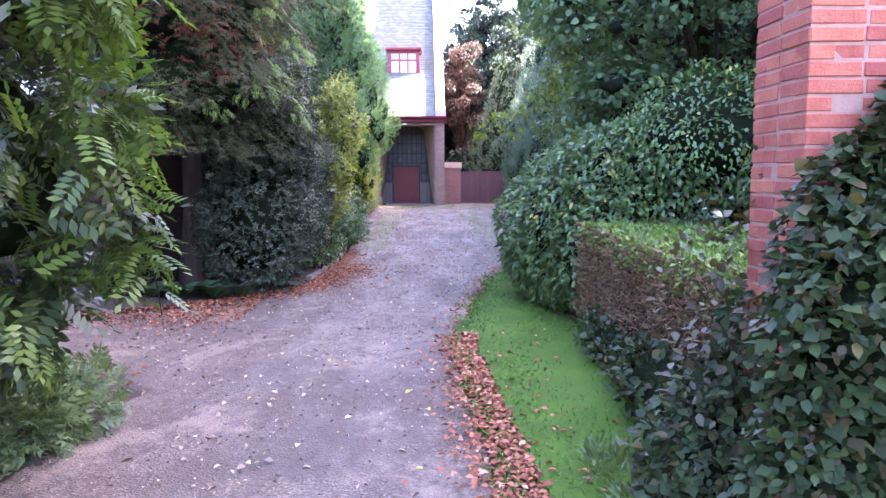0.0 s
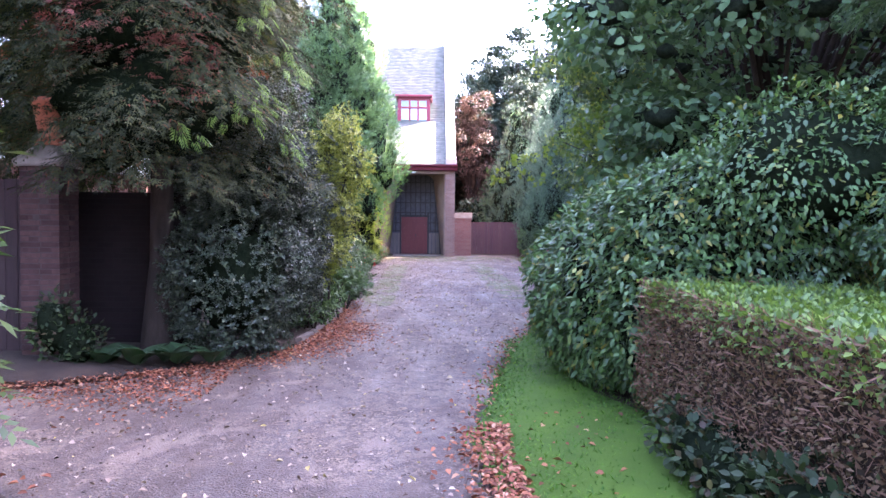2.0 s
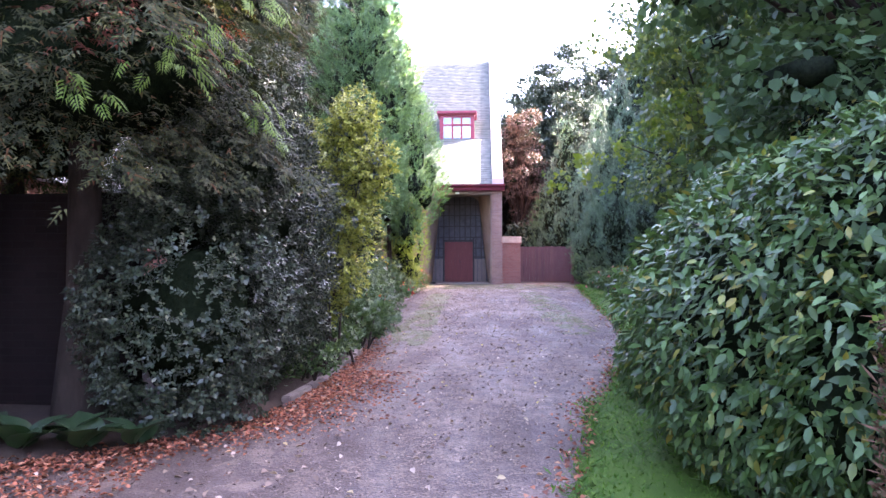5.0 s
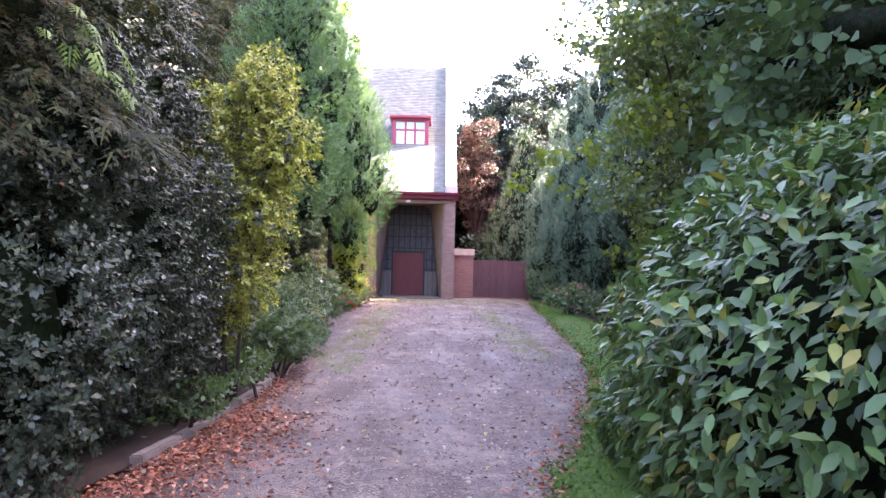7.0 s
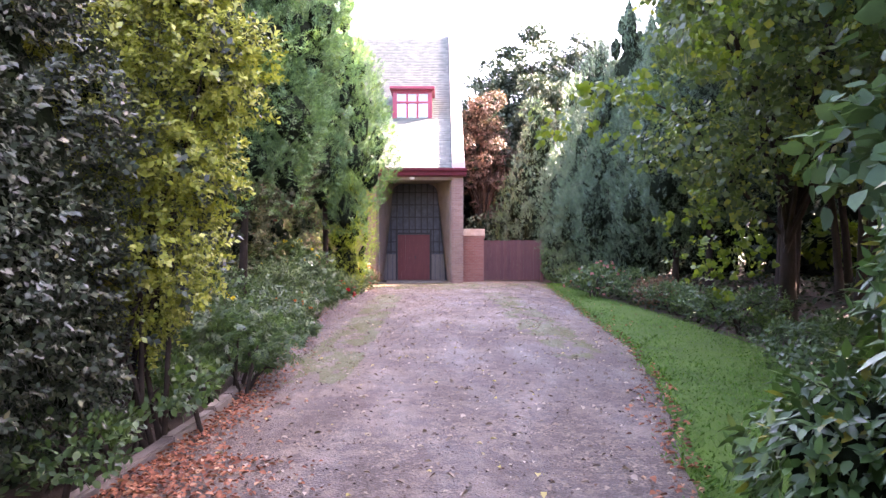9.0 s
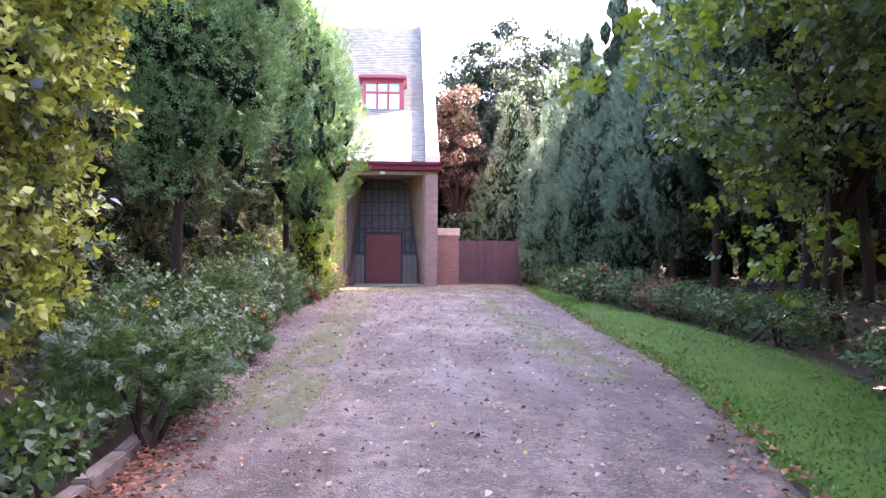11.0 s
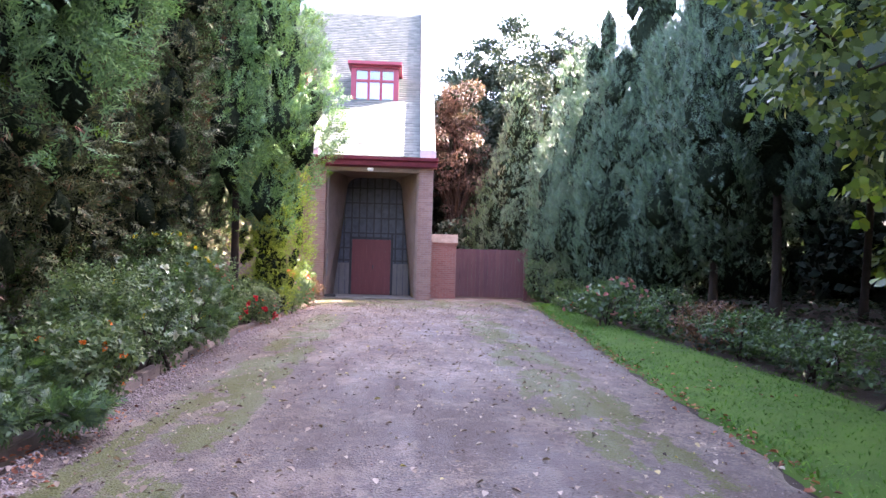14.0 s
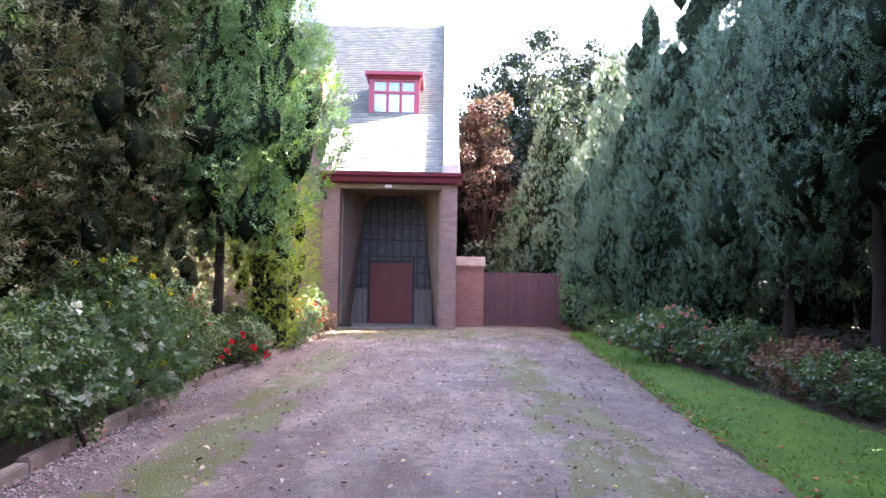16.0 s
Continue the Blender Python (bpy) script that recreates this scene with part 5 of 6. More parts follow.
bush("laurel_bush", "large glossy dark green laurel bush overhanging the lawn edge", "bush", lb, [
    ("leaves", L_LAUREL, join_arrays([leaves_on(lb, 2000, ROSETTE, (.07, .105), .9, .15, .4, .12, .03, .06, toward=(-.8, -.5, .3)), leaves_on(lb, 33000, LAUREL, (.07, .112), .6, -.55, .36, .3, .03, .06, toward=(-.8, -.5, .3), face=.5)]), "")], stems=14)
wild_b = [(4.6, -31.8, 2.2, 1.3, .9, .8), (5.6, -33.0, 1.8, 1.2, 1.2, 1.0), (5.2, -28.2, 2.7, 1.2, 1.3, .8), (5.2, -34.6, 1.4, 1.0, 1.2, 1.0)]
bush("laurel_thicket", "dark leafy thicket behind the clipped hedge", "bush", wild_b, [("leaves", L_LAUREL, leaves_on(wild_b, 17000, leaf_shape(.27), (.05, .086), .5, -.45, .45, .3, toward=(-.7, -.6, .3), face=.4), "")])
hb = [(3.55, y, .62, .82, .42, .68) for y in np.arange(-36.3, -32.3, .3)]


def hedge_points(n, faces):
    """Points over the front, the top and the far end of the clipped hedge."""
    out_p, out_n = [], []
    x0, x1, y0, y1, z1 = 2.86, 4.3, -36.6, -32.0, 1.24
    for name, share in faces:
        k = int(n * share)
        a, b = rng.random(k), rng.random(k)
        j = rng.random(k) ** 2 * .16
        if name == "front":
            p, q = np.stack([x0 + j + .1 * (b < .12), y0 + (y1 - y0) * a, .05 + (z1 - .05) * b], 1), (-1, 0, .1)
        elif name == "top":
            p, q = np.stack([x0 + (x1 - x0) * a, y0 + (y1 - y0) * b, z1 + .06 * ripple(np.stack([a * 6, b * 14, a], 1), 1.0) - j * .6], 1), (-.2, 0, 1)
        else:
            p, q = np.stack([x0 + (x1 - x0) * a, y1 - j, .05 + (z1 - .05) * b], 1), (0, 1, .1)
        p[:, 0] += .05 * ripple(p, 4.0)
        out_p.append(p)
        out_n.append(np.tile(np.array(q, float), (k, 1)))
    return np.concatenate(out_p), np.concatenate(out_n)


def hedge_leaves(n, faces, shape, size, zlo=0.0, wild=.7, up=.2):
    p, q = hedge_points(n, faces)
    ok = p[:, 2] > zlo
    p, q = p[ok], q[ok]
    k = len(p)
    return strew(shape, p, q * .6 + rng.normal(size=(k, 3)) * wild + np.array([0, 0, up]), q + rng.normal(size=(k, 3)) * .4 + np.array([0, 0, .4]), size[0] + (size[1] - size[0]) * rng.random(k))


hedge = bush("privet_hedge", "clipped hedge, brown and twiggy at the side, green on top", "hedge", hb, [
    ("dry_leaves", L_DRY, hedge_leaves(17000, (("front", .75), ("end", .25)), LEAFLET, (.022, .042)), "dry brown leaves"),
    ("twig_mass", M_TWIG, hedge_leaves(3000, (("front", .75), ("end", .25)), small_leaf(.05, .02), (.05, .13), 0, .6, .5), "dry brown twigs"),
    ("top_leaves", L_PRIVET, hedge_leaves(17000, (("top", .62), ("front", .27), ("end", .11)), LEAFLET, (.034, .066), .97), "fresh green leaves")], None)
part("inner_thicket", box_bm(3.0, 4.2, -36.5, -32.15, -.02, 1.14, .12), M_CORE_BROWN, hedge).data.transform(Matrix.Translation(-hedge.location))
ib = [(2.85, -35.4, .28, .38, 1.1, .36), (2.85, -33.8, .22, .34, .9, .3), (2.8, -36.3, .3, .4, .5, .35)]
bush("ivy_fringe", "dark ivy creeping out under the clipped hedge", "ivy", ib, [("leaves", L_CREEPER, leaves_on(ib, 2600, BROAD, (.05, .085), .6, .1, .5, .3), "")])
cb = [(2.66, -37.6, .45, .42, .3, .7), (2.78, -37.58, 1.1, .4, .26, .65), (3.0, -37.56, 1.5, .4, .24, .42), (3.45, -37.65, 1.5, .5, .3, .6), (3.3, -37.72, .8, .55, .3, 1.0), (3.7, -38.2, 1.0, .8, .5, .95), (3.08, -37.5, 1.85, .3, .2, .4), (2.7, -37.46, 1.5, .26, .13, .46), (2.95, -37.46, 1.62, .3, .13, .42), (3.4, -37.62, 1.95, .45, .3, .5), (2.5, -36.95, .35, .3, .35, .5), (2.75, -36.95, .75, .3, .3, .5)]
vb = [(2.9, -36.8, .6, .3, .3, .6), (3.45, -37.1, .85, .5, .5, 1.05), (3.2, -36.75, .55, .35, .45, .65), (3.9, -37.4, 1.1, .9, .6, 1.0), (3.5, -36.4, .8, .7, .7, .75), (3.1, -37.0, 1.35, .3, .3, .4)]
bush("creeper", "dark green creeper smothering the foot of the brick pillar", "creeper", cb + vb, [
    ("leaves", L_CREEPER, leaves_on(cb, 12500, BROAD, (.04, .07), .5, -.3, .5, .15, toward=(-.6, -.7, .3)), ""),
    ("inner_leaves", L_CREEPER, leaves_on(cb, 14000, small_leaf(.42, .14), (.045, .08), .4, -.3, .6, .4, toward=(-.6, -.7, .3)), ""),
    ("vine_leaves", L_VINE, join_arrays([leaves_on(vb, 9000, small_leaf(.36, .12), (.035, .07), .5, -.35, .5, .25, toward=(-.6, -.7, .3)), leaves_on(cb, 2200, small_leaf(.36, .14), (.03, .06), .7, -.2, .5, .15, toward=(-.6, -.7, .3))]), "greyish fading vine leaves"),
    ("loose_growth", L_VINE, leaves_on([(2.62, -36.65, 1.05, .28, .4, .5), (2.7, -36.85, 1.5, .22, .35, .4), (2.45, -36.9, .55, .25, .4, .4)], 900, leaf_shape(.34, .2), (.04, .075), .8, 0, .7, .9), "loose shoots")], stems=26, stem_mat=M_TWIG)
gb = [(2.35, -36.6, .12, .35, .4, .22), (2.2, -36.0, .08, .3, .35, .16)]
bush("verge_weeds", "pale green weeds at the foot of the creeper", "weeds", gb, [("leaves", L_BED_PALE, leaves_on(gb, 450, NARROW, (.05, .12), .6, .7, .5, .6), "")], None)

wb = [(-1.75, -36.5, 2.5, .95, .9, 1.3), (-1.3, -36.3, 1.9, .75, .7, .9), (-1.9, -36.0, 1.3, .8, .8, .7), (-1.2, -36.9, 3.1, .9, .7, .6), (-2.4, -35.6, 2.0, .9, 1.0, 1.6)]
shrub = bush("climbing_shrub", "overhanging shrub with light green paired leaflets", "shrub", wb, [
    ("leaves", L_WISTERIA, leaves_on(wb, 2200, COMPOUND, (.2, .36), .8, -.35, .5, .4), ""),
    ("outer_growth", L_WISTERIA_BRIGHT, leaves_on([(-.5, -36.5, 2.15, .36, .35, .5), (-.5, -36.1, 1.5, .15, .15, .45), (-.95, -36.6, 1.3, .3, .3, .4), (-.5, -36.8, 2.7, .4, .3, .3)], 300, COMPOUND, (.16, .28), .8, -.3, .5, .9), "light green hanging shoots")], shrink=.6, stems=18, base=(-1.9, -36.2, 0))
t = np.linspace(0, 1, 14)
strand = np.stack([-.62 + .17 * t + .02 * np.sin(t * 9), -36.2 + .25 * t, 2.6 - 1.6 * t], 1)
part("hanging_stem", mesh_from("hanging_stem", *tube_arrays(strand, .006 - .003 * t, 5), M_BARK), None, shrub, "thin hanging stem").data.transform(Matrix.Translation(-shrub.location))
cm = mesh_from("compound_leaf", *COMPOUND, L_WISTERIA_BRIGHT)
for k in range(22):
    o = part("compound_leaf", cm, None, shrub)
    u = .3 + .6 * k / 22
    d = Vector((math.cos(k * 2.4), math.sin(k * 2.4), -.15))
    o.matrix_local = Matrix.Translation(Vector((float(np.interp(u, t, strand[:, 0])), float(np.interp(u, t, strand[:, 1])), float(np.interp(u, t, strand[:, 2])))) - shrub.location) @ d.to_track_quat("Y", "Z").to_matrix().to_4x4() @ Matrix.Scale(.15 + .08 * rng.random(), 4)
for fx, fy, fr in ((-1.6, -35.1, .4), (-2.0, -34.7, .4), (-1.9, -35.7, .42), (-1.55, -35.55, .3), (-2.3, -35.2, .4)):
    fb = [(fx, fy, .16, fr, fr * .9, .24)]
    bush("verge_fern", "low green fern at the drive's edge", "fern", fb, [("fronds", L_BED_PALE, leaves_on(fb, 260, SPRAY_SMALL, (.12, .26), .8, .3, .5, .6), "")], None, group="ferns at the drive's edge", stems=3)
hl = [(-1.4, -29.3, 1.0, .78, .72, 1.15), (-1.75, -28.9, .9, .85, .8, 1.0), (-1.45, -28.0, 1.3, .85, 1.0, 1.3), (-1.55, -27.2, 1.9, .9, .9, 1.2), (-1.9, -28.4, 2.0, .8, .9, .9), (-1.4, -26.8, .8, .7, .7, .9), (-2.2, -27.0, 2.6, .9, 1.0, .9), (-1.45, -27.2, 2.3, .45, .5, .9), (-1.6, -27.4, 3.1, .7, .7, .75), (-1.25, -28.6, 2.4, .6, .7, .6)]
bush("holly_bush", "large dark glossy holly bush beside the drive", "bush", hl, [("leaves", L_HOLLY, leaves_on(hl, 9500, SPRIG, (.1, .17), .8, .35, .5, .4, toward=(.8, -.6, 0)), "")], stems=8, shrink=.58)
gh = [(-.6, -26.25, 3.15, .34, .4, .45), (-.45, -26.2, 2.6, .45, .5, .5), (-.72, -26.2, 2.0, .42, .5, .5), (-.86, -26.2, 1.4, .4, .5, .5), (-.92, -26.1, .95, .32, .4, .4), (-1.15, -26.3, 2.5, .5, .5, .8)]
bush("golden_holly", "golden variegated holly bush with yellow leaves", "bush", gh, [("leaves", L_GOLD, leaves_on(gh, 4300, SPRIG, (.09, .17), .8, .35, .8, .7), ""), ("green_leaves", L_HOLLY, leaves_on(gh, 500, SPRIG, (.11, .19), .8, .3, .6, .5), "dark green leaves")], stems=12, shrink=.35, base=(-1.0, -26.2, 0))

# broad leaves at the foot of the cypress
hu, hw = np.meshgrid(np.linspace(0, 1, 8), np.linspace(-1, 1, 5), indexing="ij")
hv = np.stack([hw * .36 * np.sin(np.pi * hu ** .8) ** .8, hu, .12 * np.abs(hw) * np.sin(np.pi * hu) - .45 * hu ** 2.2], 2).reshape(-1, 3)
hosta_me = mesh_from("leaf", hv, [(r * 5 + c, r * 5 + c + 1, r * 5 + c + 6, r * 5 + c + 5) for r in range(7) for c in range(4)], L_HOSTA, True)
for (x, y) in ((-2.35, -30.2), (-1.9, -30.15), (-2.75, -30.15), (-2.1, -30.0), (-1.55, -30.05)):
    t = thing("hosta_plant", "low plant with broad green leaves under the cypress", "plant", (x, y, .05), "broad-leaved plants under the cypress")
    for j in range(7):
        a = j * .9 + rng.random()
        o = part("leaf", hosta_me, None, t)
        o.matrix_local = pose(.04 * math.cos(a), .04 * math.sin(a), .03, 38 + 26 * rng.random(), 0, math.degrees(a)) @ Matrix.Scale(.24 + .12 * rng.random(), 4)
sb = [(-3.1, -30.1, .3, .35, .3, .4), (-3.35, -30.15, .5, .3, .25, .45)]
bush("snowberry_shrub", "small dark shrub against the old pillar", "shrub", sb, [("leaves", L_CREEPER, leaves_on(sb, 900, LEAFLET, (.05, .09), .7, .1, .6, .5), "")], M_CORE, .6)

# ---- flower bed ----
STRAP = small_leaf(.055, .03)


def bed_plant(name, label, x, y, w, h, mat, shape, size, n, flowers=(), group="plants in the flower bed", up=.4):
    b = [(x + rng.normal() * w * .25, y + rng.normal() * w * .3, .08 + h * (.3 + .45 * rng.random()), w * .55, w * .6, h * .42) for _ in range(4)]
    sets = [("leaves", mat, leaves_on(b, n, shape, size, .7, up, .6, .6, .06), "")]
    heads = []
    for pname, pm, count, sz in ((a, b, int(c * 3), d * 1.6) for a, b, c, d in flowers):
        p, nr = on_blobs(b, count, .05, .2, .08)
        for q, nq in zip(p, nr):
            d = unit(rng.normal(size=(9, 3)) + nq * 1.2 + np.array([0, 0, .4]))
            heads.append((pname, pm, strew(small_leaf(.45, .2), np.repeat(q[None] + nq * .05, 9, 0), d, np.tile(nq, (9, 1)) + rng.normal(size=(9, 3)) * .2, np.full(9, sz))))
    top = bush(name, label, "plant", b, sets, None, .42, group, stems=5)
    for pname, pm, (v, f) in heads:
        part(pname, mesh_from(pname, v, f, pm), None, top).data.transform(Matrix.Translation(-top.location))
    return top


bed = [(-1.35, -26.3, .55, .5, L_BED, BROAD, (.05, .09), "dark broad-leaved plant spilling over the kerb"), (-1.3, -24.2, .55, .5, L_BED, SPRAY_SMALL, (.12, .22), "ferny plant spilling over the kerb"), (-1.4, -27.2, .5, .4, L_BED, BROAD, (.045, .08), "dark low plant under the holly"), (-1.75, -23.6, .8, .75, L_BED, SPRIG, (.14, .24), "dark leafy perennial in the bed"), (-1.4, -25.6, .5, .38, L_BED, BROAD, (.05, .09), "dark green low plant on the kerb"), (-1.45, -24.9, .5, .4, L_BED, BROAD, (.05, .09), "dark green low plant on the kerb"), (-1.5, -22.9, .55, .5, L_BED, SPRAY_SMALL, (.1, .18), "ferny green perennial by the kerb"),
       (-2.0, -22.0, .9, .9, L_BED, SPRAY_SMALL, (.12, .22), "feathery green shrub in the bed"), (-1.65, -20.9, .8, .8, L_BED, SPRAY_SMALL, (.12, .22), "feathery green perennial by the kerb"),
       (-2.4, -20.3, .9, .9, L_BED, SPRIG, (.14, .24), "leafy green shrub in the bed"), (-1.75, -19.6, .7, .65, L_BED_PALE, SPRIG, (.14, .24), "fresh green perennial by the kerb"),
       (-1.9, -18.6, .75, .7, L_BED_PALE, SPRIG, (.13, .22), "bushy pale green perennial by the kerb"), (-2.0, -17.6, .8, .85, L_BED, SPRIG, (.14, .24), "leafy green perennial by the kerb"),
       (-1.95, -16.5, .9, 1.0, L_BED, SPRAY_SMALL, (.12, .22), "feathery green shrub in the bed"), (-2.6, -15.6, 1.0, 1.2, L_BED, SPRIG, (.16, .28), "tall leafy shrub in the bed"),
       (-2.1, -14.6, .9, .9, L_BED_PALE, SPRIG, (.14, .24), "pale green perennial by the kerb"), (-2.2, -13.4, .9, .9, L_BED, SPRAY_SMALL, (.12, .22), "feathery green perennial by the kerb"),
       (-3.0, -12.8, 1.0, 1.2, L_BED, BROAD, (.07, .12), "tall leafy shrub in the bed"), (-2.15, -12.0, .8, .8, L_BED_PALE, SPRIG, (.14, .24), "fresh green perennial by the kerb"),
       (-2.1, -10.8, .8, .75, L_BED, SPRIG, (.14, .24), "leafy green perennial by the kerb"), (-2.9, -10.0, 1.0, 1.0, L_BED, SPRIG, (.16, .28), "leafy rose bush in the bed"),
       (-2.0, -9.4, .8, .7, L_BED_PALE, STRAP, (.16, .3), "clump of pale strappy leaves"), (-2.1, -8.0, .8, .8, L_BED_PALE, SPRIG, (.14, .24), "pale green perennial by the kerb"),
       (-2.0, -6.6, .8, .8, L_BED_PALE, SPRIG, (.14, .24), "pale leafy perennial near the porch"), (-2.1, -5.2, .8, .95, L_RUSSET, SPRIG, (.14, .24), "russet-leaved shrub near the porch"),
       (-2.35, -3.9, .8, 1.05, L_BED, SPRIG, (.16, .28), "leafy rose bush against the porch"), (-3.4, -17.0, 1.0, 1.1, L_BED, SPRIG, (.16, .28), "leafy shrub in shade"), (-3.4, -21.0, 1.0, .9, L_BED, BROAD, (.08, .13), "leafy shrub in shade")]
bloom = {5: ("orange_flower", P_ORANGE, 5, .03), 7: ("white_flower", P_WHITE, 2, .045), 2: ("yellow_flower", P_YELLOW, 4, .04), 9: ("yellow_flower", P_YELLOW, 7, .045), 11: ("red_flower", P_RED, 6, .05), 13: ("red_flower", P_RED, 6, .05),
         12: ("yellow_flower", P_YELLOW, 6, .045), 14: ("orange_flower", P_ORANGE, 5, .035), 17: ("pink_flower", P_PINK, 8, .05), 18: ("red_flower", P_RED, 12, .05), 19: ("pink_flower", P_PINK, 10, .05), 20: ("white_flower", P_WHITE, 3, .045)}
for i, (x, y, w, h, mat, shp, sz, lab) in enumerate(bed, -5):
    n = 800 if shp is SPRAY_SMALL else 560 if shp is SPRIG else 1000
    sz = (sz[0] * .82, sz[1] * .82)
    bed_plant("bed_plant", lab, x + (.5 if y < -22.5 else .3), y, w * (1.15 if y < -22.5 else .85), h * (1.25 if y < -22.5 else .68 if y < -19 else 1.15 if y < -14 else .9) * (.8 + .4 * rng.random()), mat, shp, sz, n, (bloom[i],) if i in bloom else ())
# lawn side
bed_plant("hydrangea_bush", "hydrangea with faded pink and red heads beside the lawn", 5.85, -10.9, 1.3, .95, L_BED, BROAD, (.08, .14), 1100, (("pink_flower", P_PINK, 10, .046), ("red_flower", P_RED, 1, .036)), "plants along the lawn")
for (x, y, w, h, mat, lab) in ((6.3, -12.6, .8, .7, L_BED, "leafy shrub beside the lawn"), (6.3, -14.2, .8, .45, L_RUSSET, "russet low plant beside the lawn"), (6.3, -15.8, .8, .45, L_BED, "low dark plant beside the lawn"), (6.2, -17.4, .9, .45, L_BED, "low leafy plant beside the lawn"),
                               (6.1, -19.4, .9, .5, L_BED, "low leafy plant beside the lawn"), (6.2, -8.8, .9, .6, L_BED_PALE, "pale low plant beside the lawn"), (6.3, -6.8, .9, .6, L_BED, "leafy shrub beside the lawn"), (6.4, -4.6, .9, .7, L_BED, "leafy shrub beside the lawn"),
                               (5.4, -23.4, .8, .5, L_BED, "low leafy plant under the lime"), (4.6, -25.6, .8, .4, L_BED, "low leafy plant under the lime")):
    bed_plant("border_plant", lab, x, y, w, h, mat, SPRIG, (.14, .24), 260, (), "plants along the lawn")
eb = [(6.1, -.6, .7, .6, .6, .8), (6.3, -.2, 1.5, .6, .5, .6), (6.7, -1.2, .6, .6, .7, .7)]
bush("ivy_bush", "ivy bush at the end of the wooden gate", "bush", eb, [("leaves", L_IVYTREE, leaves_on(eb, 2600, BROAD, (.08, .13), .6, 0, .6, .3), "")])

# ---- fallen leaves ----
def fallen(name, label, xy, mat, size, cat="leaves", shape=CURLED):
    k = len(xy)
    a = rng.random(k) * 6.283
    along = np.stack([np.cos(a), np.sin(a), rng.normal(size=k) * .22], 1)
    upv = np.stack([rng.normal(size=k) * .35, rng.normal(size=k) * .35, np.ones(k)], 1)
    pos = np.stack([xy[:, 0], xy[:, 1], np.full(k, .028) + .02 * rng.random(k)], 1)
    v, f = strew(shape, pos, along, upv, size[0] + (size[1] - size[0]) * rng.random(k))
    tagged(part(name, mesh_from(name, v, f, mat), None), label, cat, kind="stuff")


def along_edge(edge, n, y0, y1, off, spread, left):
    yy = y0 + (y1 - y0) * rng.random(n)
    d = off + spread * np.abs(rng.normal(size=n))
    return np.stack([table_at(yy, edge) + (d if left else -d), yy], 1)


edge_line = np.concatenate([along_edge(DRIVE_L, 4000, -30.6, -26.5, 0, .42, True), along_edge(DRIVE_L, 500, -26.5, -24.5, 0, .2, True), along_edge(DRIVE_L, 420, -24.5, -20, 0, .2, True), along_edge(DRIVE_L, 130, -20, -4, 0, .2, True),
                            np.stack([rng.uniform(-5.0, -1.2, 3600), -31.0 + rng.normal(size=3600) * .5], 1)])
fallen("leaf_litter", "rust-coloured beech leaves drifted along the kerb", edge_line, L_LITTER, (.022, .054))
right_line = np.concatenate([along_edge(DRIVE_R, 3600, -38.5, -32.4, -.2, .2, False), along_edge(DRIVE_R, 500, -32.4, -24, -.05, .18, False), along_edge(DRIVE_R, 350, -24, -4, -.05, .15, False),
                             np.stack([1.6 + np.abs(rng.normal(size=170)) * .55, rng.uniform(-38, -32, 170)], 1), np.stack([4.2 + rng.random(60) * 1.4, rng.uniform(-19, -8, 60)], 1)])
fallen("leaf_litter", "rust-coloured beech leaves along the lawn's edge", right_line, L_LITTER, (.03, .068))
yy = np.where(rng.random(2600) < .12, rng.uniform(-39, -33, 2600), rng.uniform(-33, -3, 2600))
u = rng.beta(1.5, 1.5, 2600)
xx = np.maximum(table_at(yy, DRIVE_L), -2.6) * (1 - u) + table_at(yy, DRIVE_R) * u
fallen("scattered_leaves", "pale dry leaves strewn over the drive", np.stack([xx, yy], 1), L_SCATTER, (.028, .068))
for lab, mat, count, sz in (("tiny dark leaf crumbs over the drive", L_CRUMB, 5200, (.012, .034)), ("tiny pale leaf crumbs over the drive", L_SCATTER, 2600, (.012, .028))):
    yy = rng.uniform(-39, -3, count)
    u = rng.beta(1.1, 1.1, count)
    fallen("leaf_crumbs", lab, np.stack([np.maximum(table_at(yy, DRIVE_L), -2.6) * (1 - u) + table_at(yy, DRIVE_R) * u, yy], 1), mat, sz, shape=small_leaf(.36, .3))
xx2 = rng.uniform(-6, -1.4, 500)
fallen("scattered_leaves", "dry leaves under the climbing shrub", np.stack([xx2, rng.uniform(-36.5, -33.4, 500)], 1), L_LITTER, (.04, .08))

# low leaves over the soil of the bed
n = 4200
cy = rng.uniform(-28, -4, n)
cx = table_at(cy, DRIVE_L) - .12 - .95 * rng.random(n)
v, f = strew(BROAD, np.stack([cx, cy, .1 + .16 * rng.random(n)], 1), np.stack([rng.normal(size=n), rng.normal(size=n), .3 + .3 * rng.normal(size=n)], 1), np.stack([rng.normal(size=n) * .4, rng.normal(size=n) * .4, np.ones(n)], 1), .045 + .05 * rng.random(n))
tagged(part("ground_cover", mesh_from("ground_cover", v, f, L_BED), None), "low dark green leaves covering the bed's soil", "ground cover", kind="stuff")

# loose gravel along the foot of the kerb
PEBBLE = (np.array([(1, 0, 0), (-.3, .8, 0), (-.7, -.7, 0), (.1, .1, .6), (0, 0, -.5)]) * .5, np.array([(0, 1, 3), (1, 2, 3), (2, 0, 3), (1, 0, 4), (2, 1, 4), (0, 2, 4)]))
n = 6500
gy = rng.uniform(-24.5, -8, n)
gx = table_at(gy, DRIVE_L) + .06 + np.abs(rng.normal(size=n)) * .21
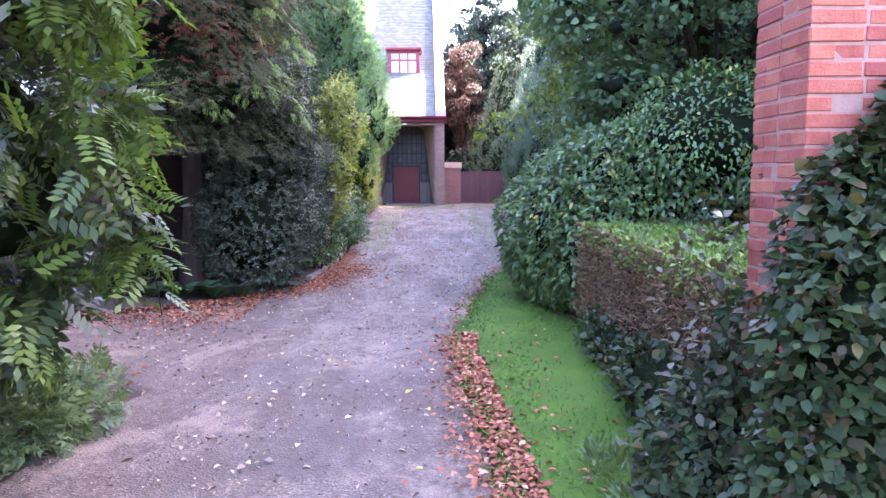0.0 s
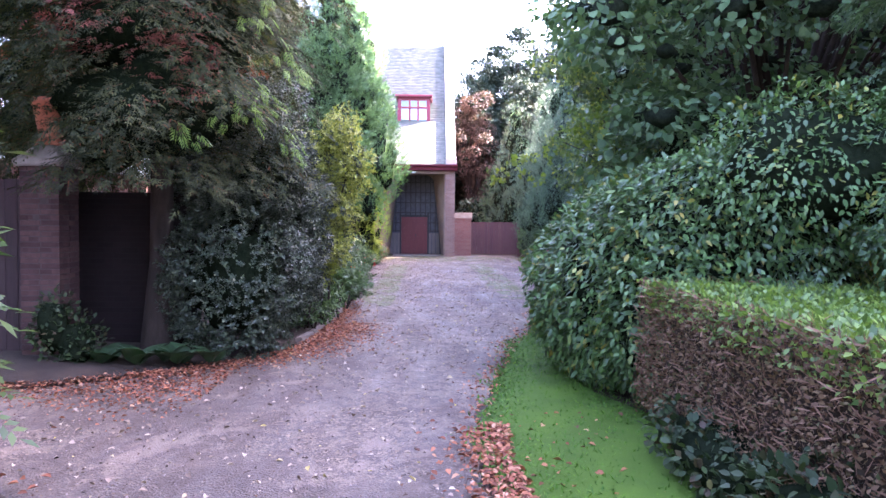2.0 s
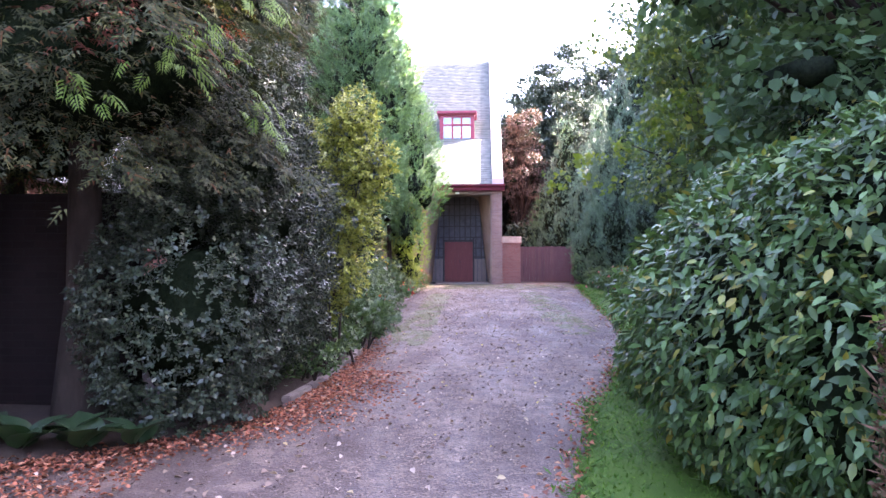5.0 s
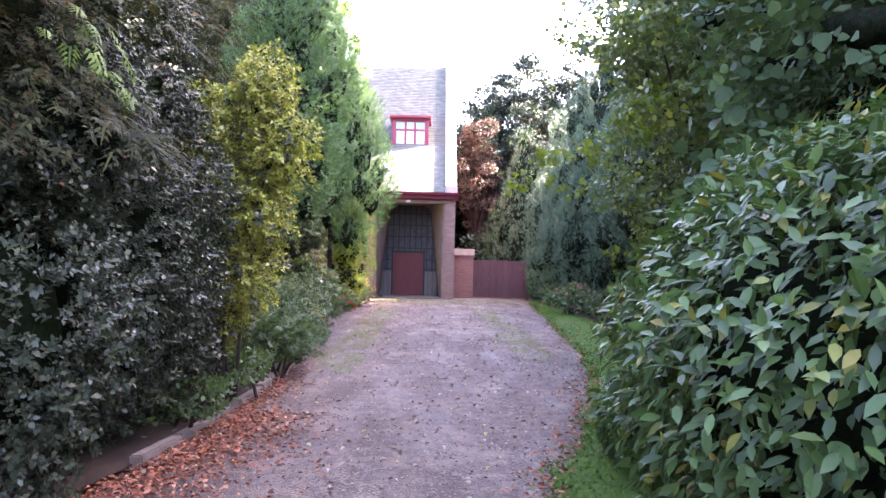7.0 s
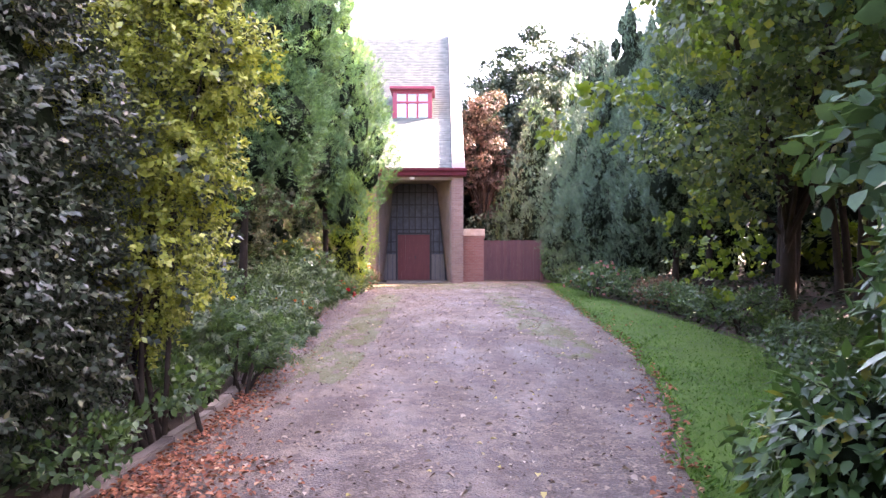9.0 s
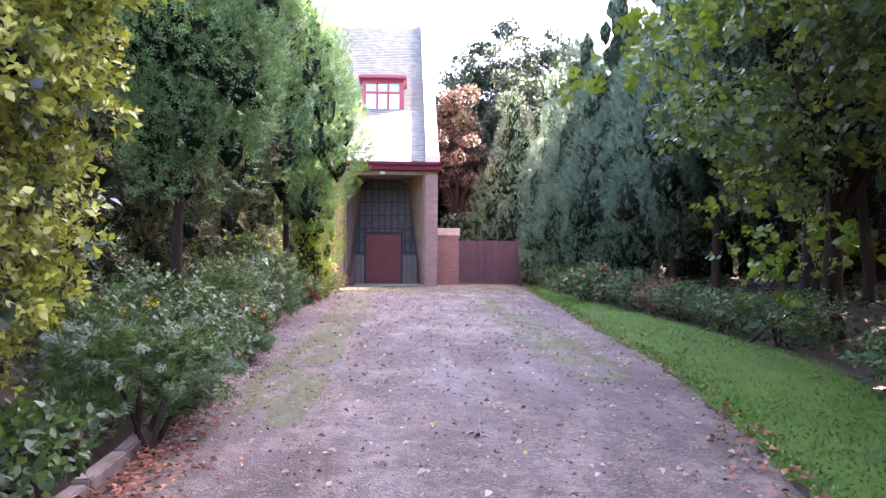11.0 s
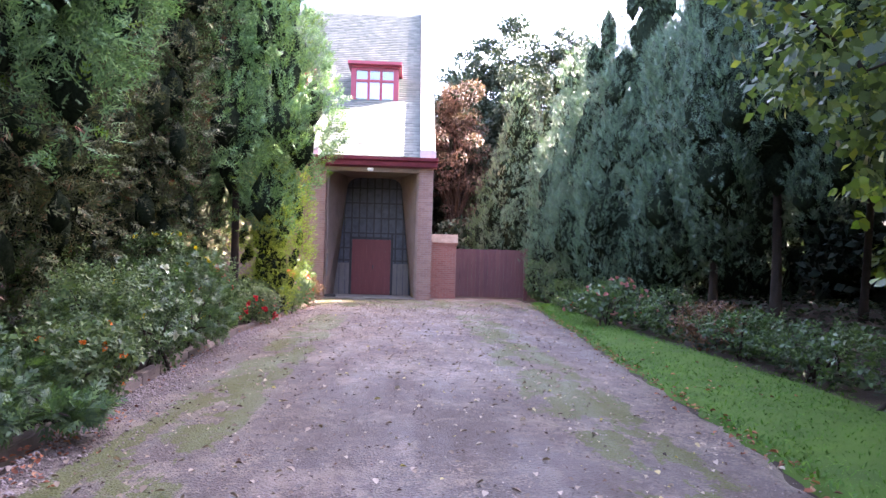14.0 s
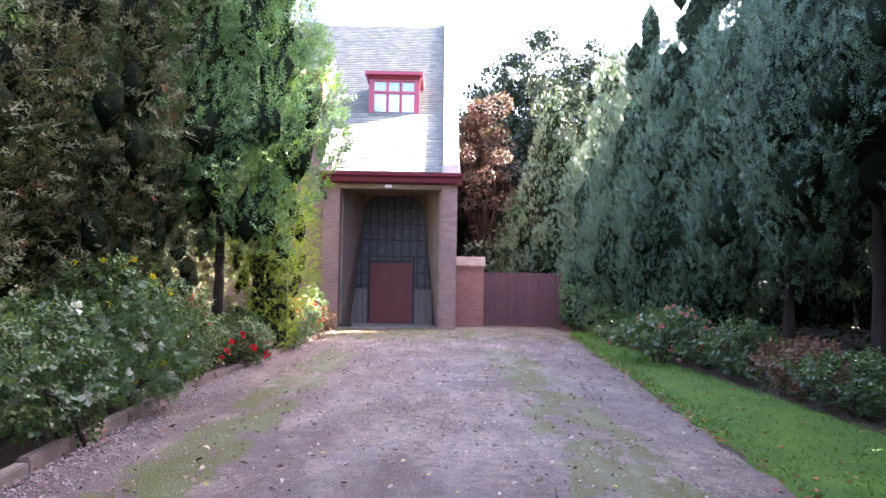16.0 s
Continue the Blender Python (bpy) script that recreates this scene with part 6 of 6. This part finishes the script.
v, f = strew(PEBBLE, np.stack([gx, gy, np.full(n, .012)], 1), np.stack([rng.normal(size=n), rng.normal(size=n), rng.normal(size=n) * .2], 1), np.stack([rng.normal(size=n) * .3, rng.normal(size=n) * .3, np.ones(n)], 1), .014 + .03 * rng.random(n) ** 2)
tagged(part("gravel", mesh_from("gravel", v, f, M_PEBBLE), None), "loose pinkish grey gravel along the kerb", "gravel", kind="stuff")

n = 6500
gy = -38 + 32 * rng.random(n) ** 1.2
gu = rng.random(n)
gx = np.maximum(table_at(gy, DRIVE_L), -2.6) * (1 - gu) + table_at(gy, DRIVE_R) * gu
v, f = strew(PEBBLE, np.stack([gx, gy, np.full(n, .022)], 1), np.stack([rng.normal(size=n), rng.normal(size=n), rng.normal(size=n) * .2], 1), np.stack([rng.normal(size=n) * .3, rng.normal(size=n) * .3, np.ones(n)], 1), .009 + .016 * rng.random(n) ** 2)
tagged(part("loose_grit", mesh_from("loose_grit", v, f, M_PEBBLE), None), "loose grit strewn over the asphalt", "grit", kind="stuff")

# far woods that close the view to the sides and behind
ang = rng.uniform(0, 6.283, 420)
rad = rng.uniform(42, 70, 420)
B = []
for a, r in zip(ang, rad):
    x, y = r * math.cos(a), -15 + r * math.sin(a)
    if y < -48 and abs(x) < 14:
        continue
    B.append((x, y, rng.uniform(1, 7), rng.uniform(2.5, 4.5), rng.uniform(2.5, 4.5), rng.uniform(2, 4)))
for x, y in ((26, -30), (27, -24), (26, -18), (28, -12), (27, -6), (28, 0), (26, 8), (24, 16), (24, -36)):
    for j in range(1 if -20 < y < -5 else 3):
        B.append((x + rng.normal(), y + rng.normal() * 2, 1.5 + 2.2 * j, 2.6, 3.2, 2.0))
v, f = leaves_on(B, 20000, LEAFLET, (.8, 1.4), .7, 0, .7, .4)
woods = thing("far_woods", "dense green woods all round the place", "woods", kind="stuff")
part("leaves", mesh_from("leaves", v, f, L_FAR), None, woods)
part("shaded_core", core_mesh("shaded_core", B, M_CORE, .8, -.03, 1), None, woods)

# ivy over the shady bank
n = 6000
iy, ix = rng.uniform(-24, -4, n), 5.95 + 6.5 * rng.random(n) ** 1.3
iz = .03 + .5 * np.clip(1 - (2 * (ix - 7.6) / 7.9 - 1) ** 2, 0, 1) + .12 * rng.random(n)
v, f = strew(BROAD, np.stack([ix, iy, iz], 1), np.stack([rng.normal(size=n), rng.normal(size=n), rng.normal(size=n) * .3 + .2], 1), np.stack([rng.normal(size=n) * .4, rng.normal(size=n) * .4, np.ones(n)], 1), .08 + .09 * rng.random(n))
tagged(part("ground_ivy", mesh_from("ground_ivy", v, f, L_CREEPER), None), "dark ivy carpeting the shady bank", "ivy", kind="stuff")

# single glossy leaves standing clear of the laurel towards the drive
leaf_bm = bmesh.new()
lv, lf = leaf_shape(.24)
vs = [leaf_bm.verts.new(tuple(q)) for q in lv]
for q in lf:
    leaf_bm.faces.new([vs[i] for i in q])
leaf_me = bpy.data.meshes.new("leaf")
leaf_bm.to_mesh(leaf_me)
leaf_bm.free()
leaf_me.materials.append(L_LAUREL)
laurel = bpy.data.objects["laurel_bush"]
pp, nn = on_blobs(lb, 3000, .03, .1, .06)
ok = (pp[:, 0] < 3.6) & (pp[:, 1] < -28.6)
for q, nr in list(zip(pp[ok], nn[ok]))[:260]:
    o = part("leaf", leaf_me, None, laurel)
    d = Vector(nr) * .5 + Vector(rng.normal(size=3)) * .5 + Vector((0, 0, -.2))
    o.matrix_local = Matrix.Translation(Vector(q) - laurel.location) @ d.to_track_quat("Y", "Z").to_matrix().to_4x4() @ Matrix.Scale(.08 + .05 * rng.random(), 4)
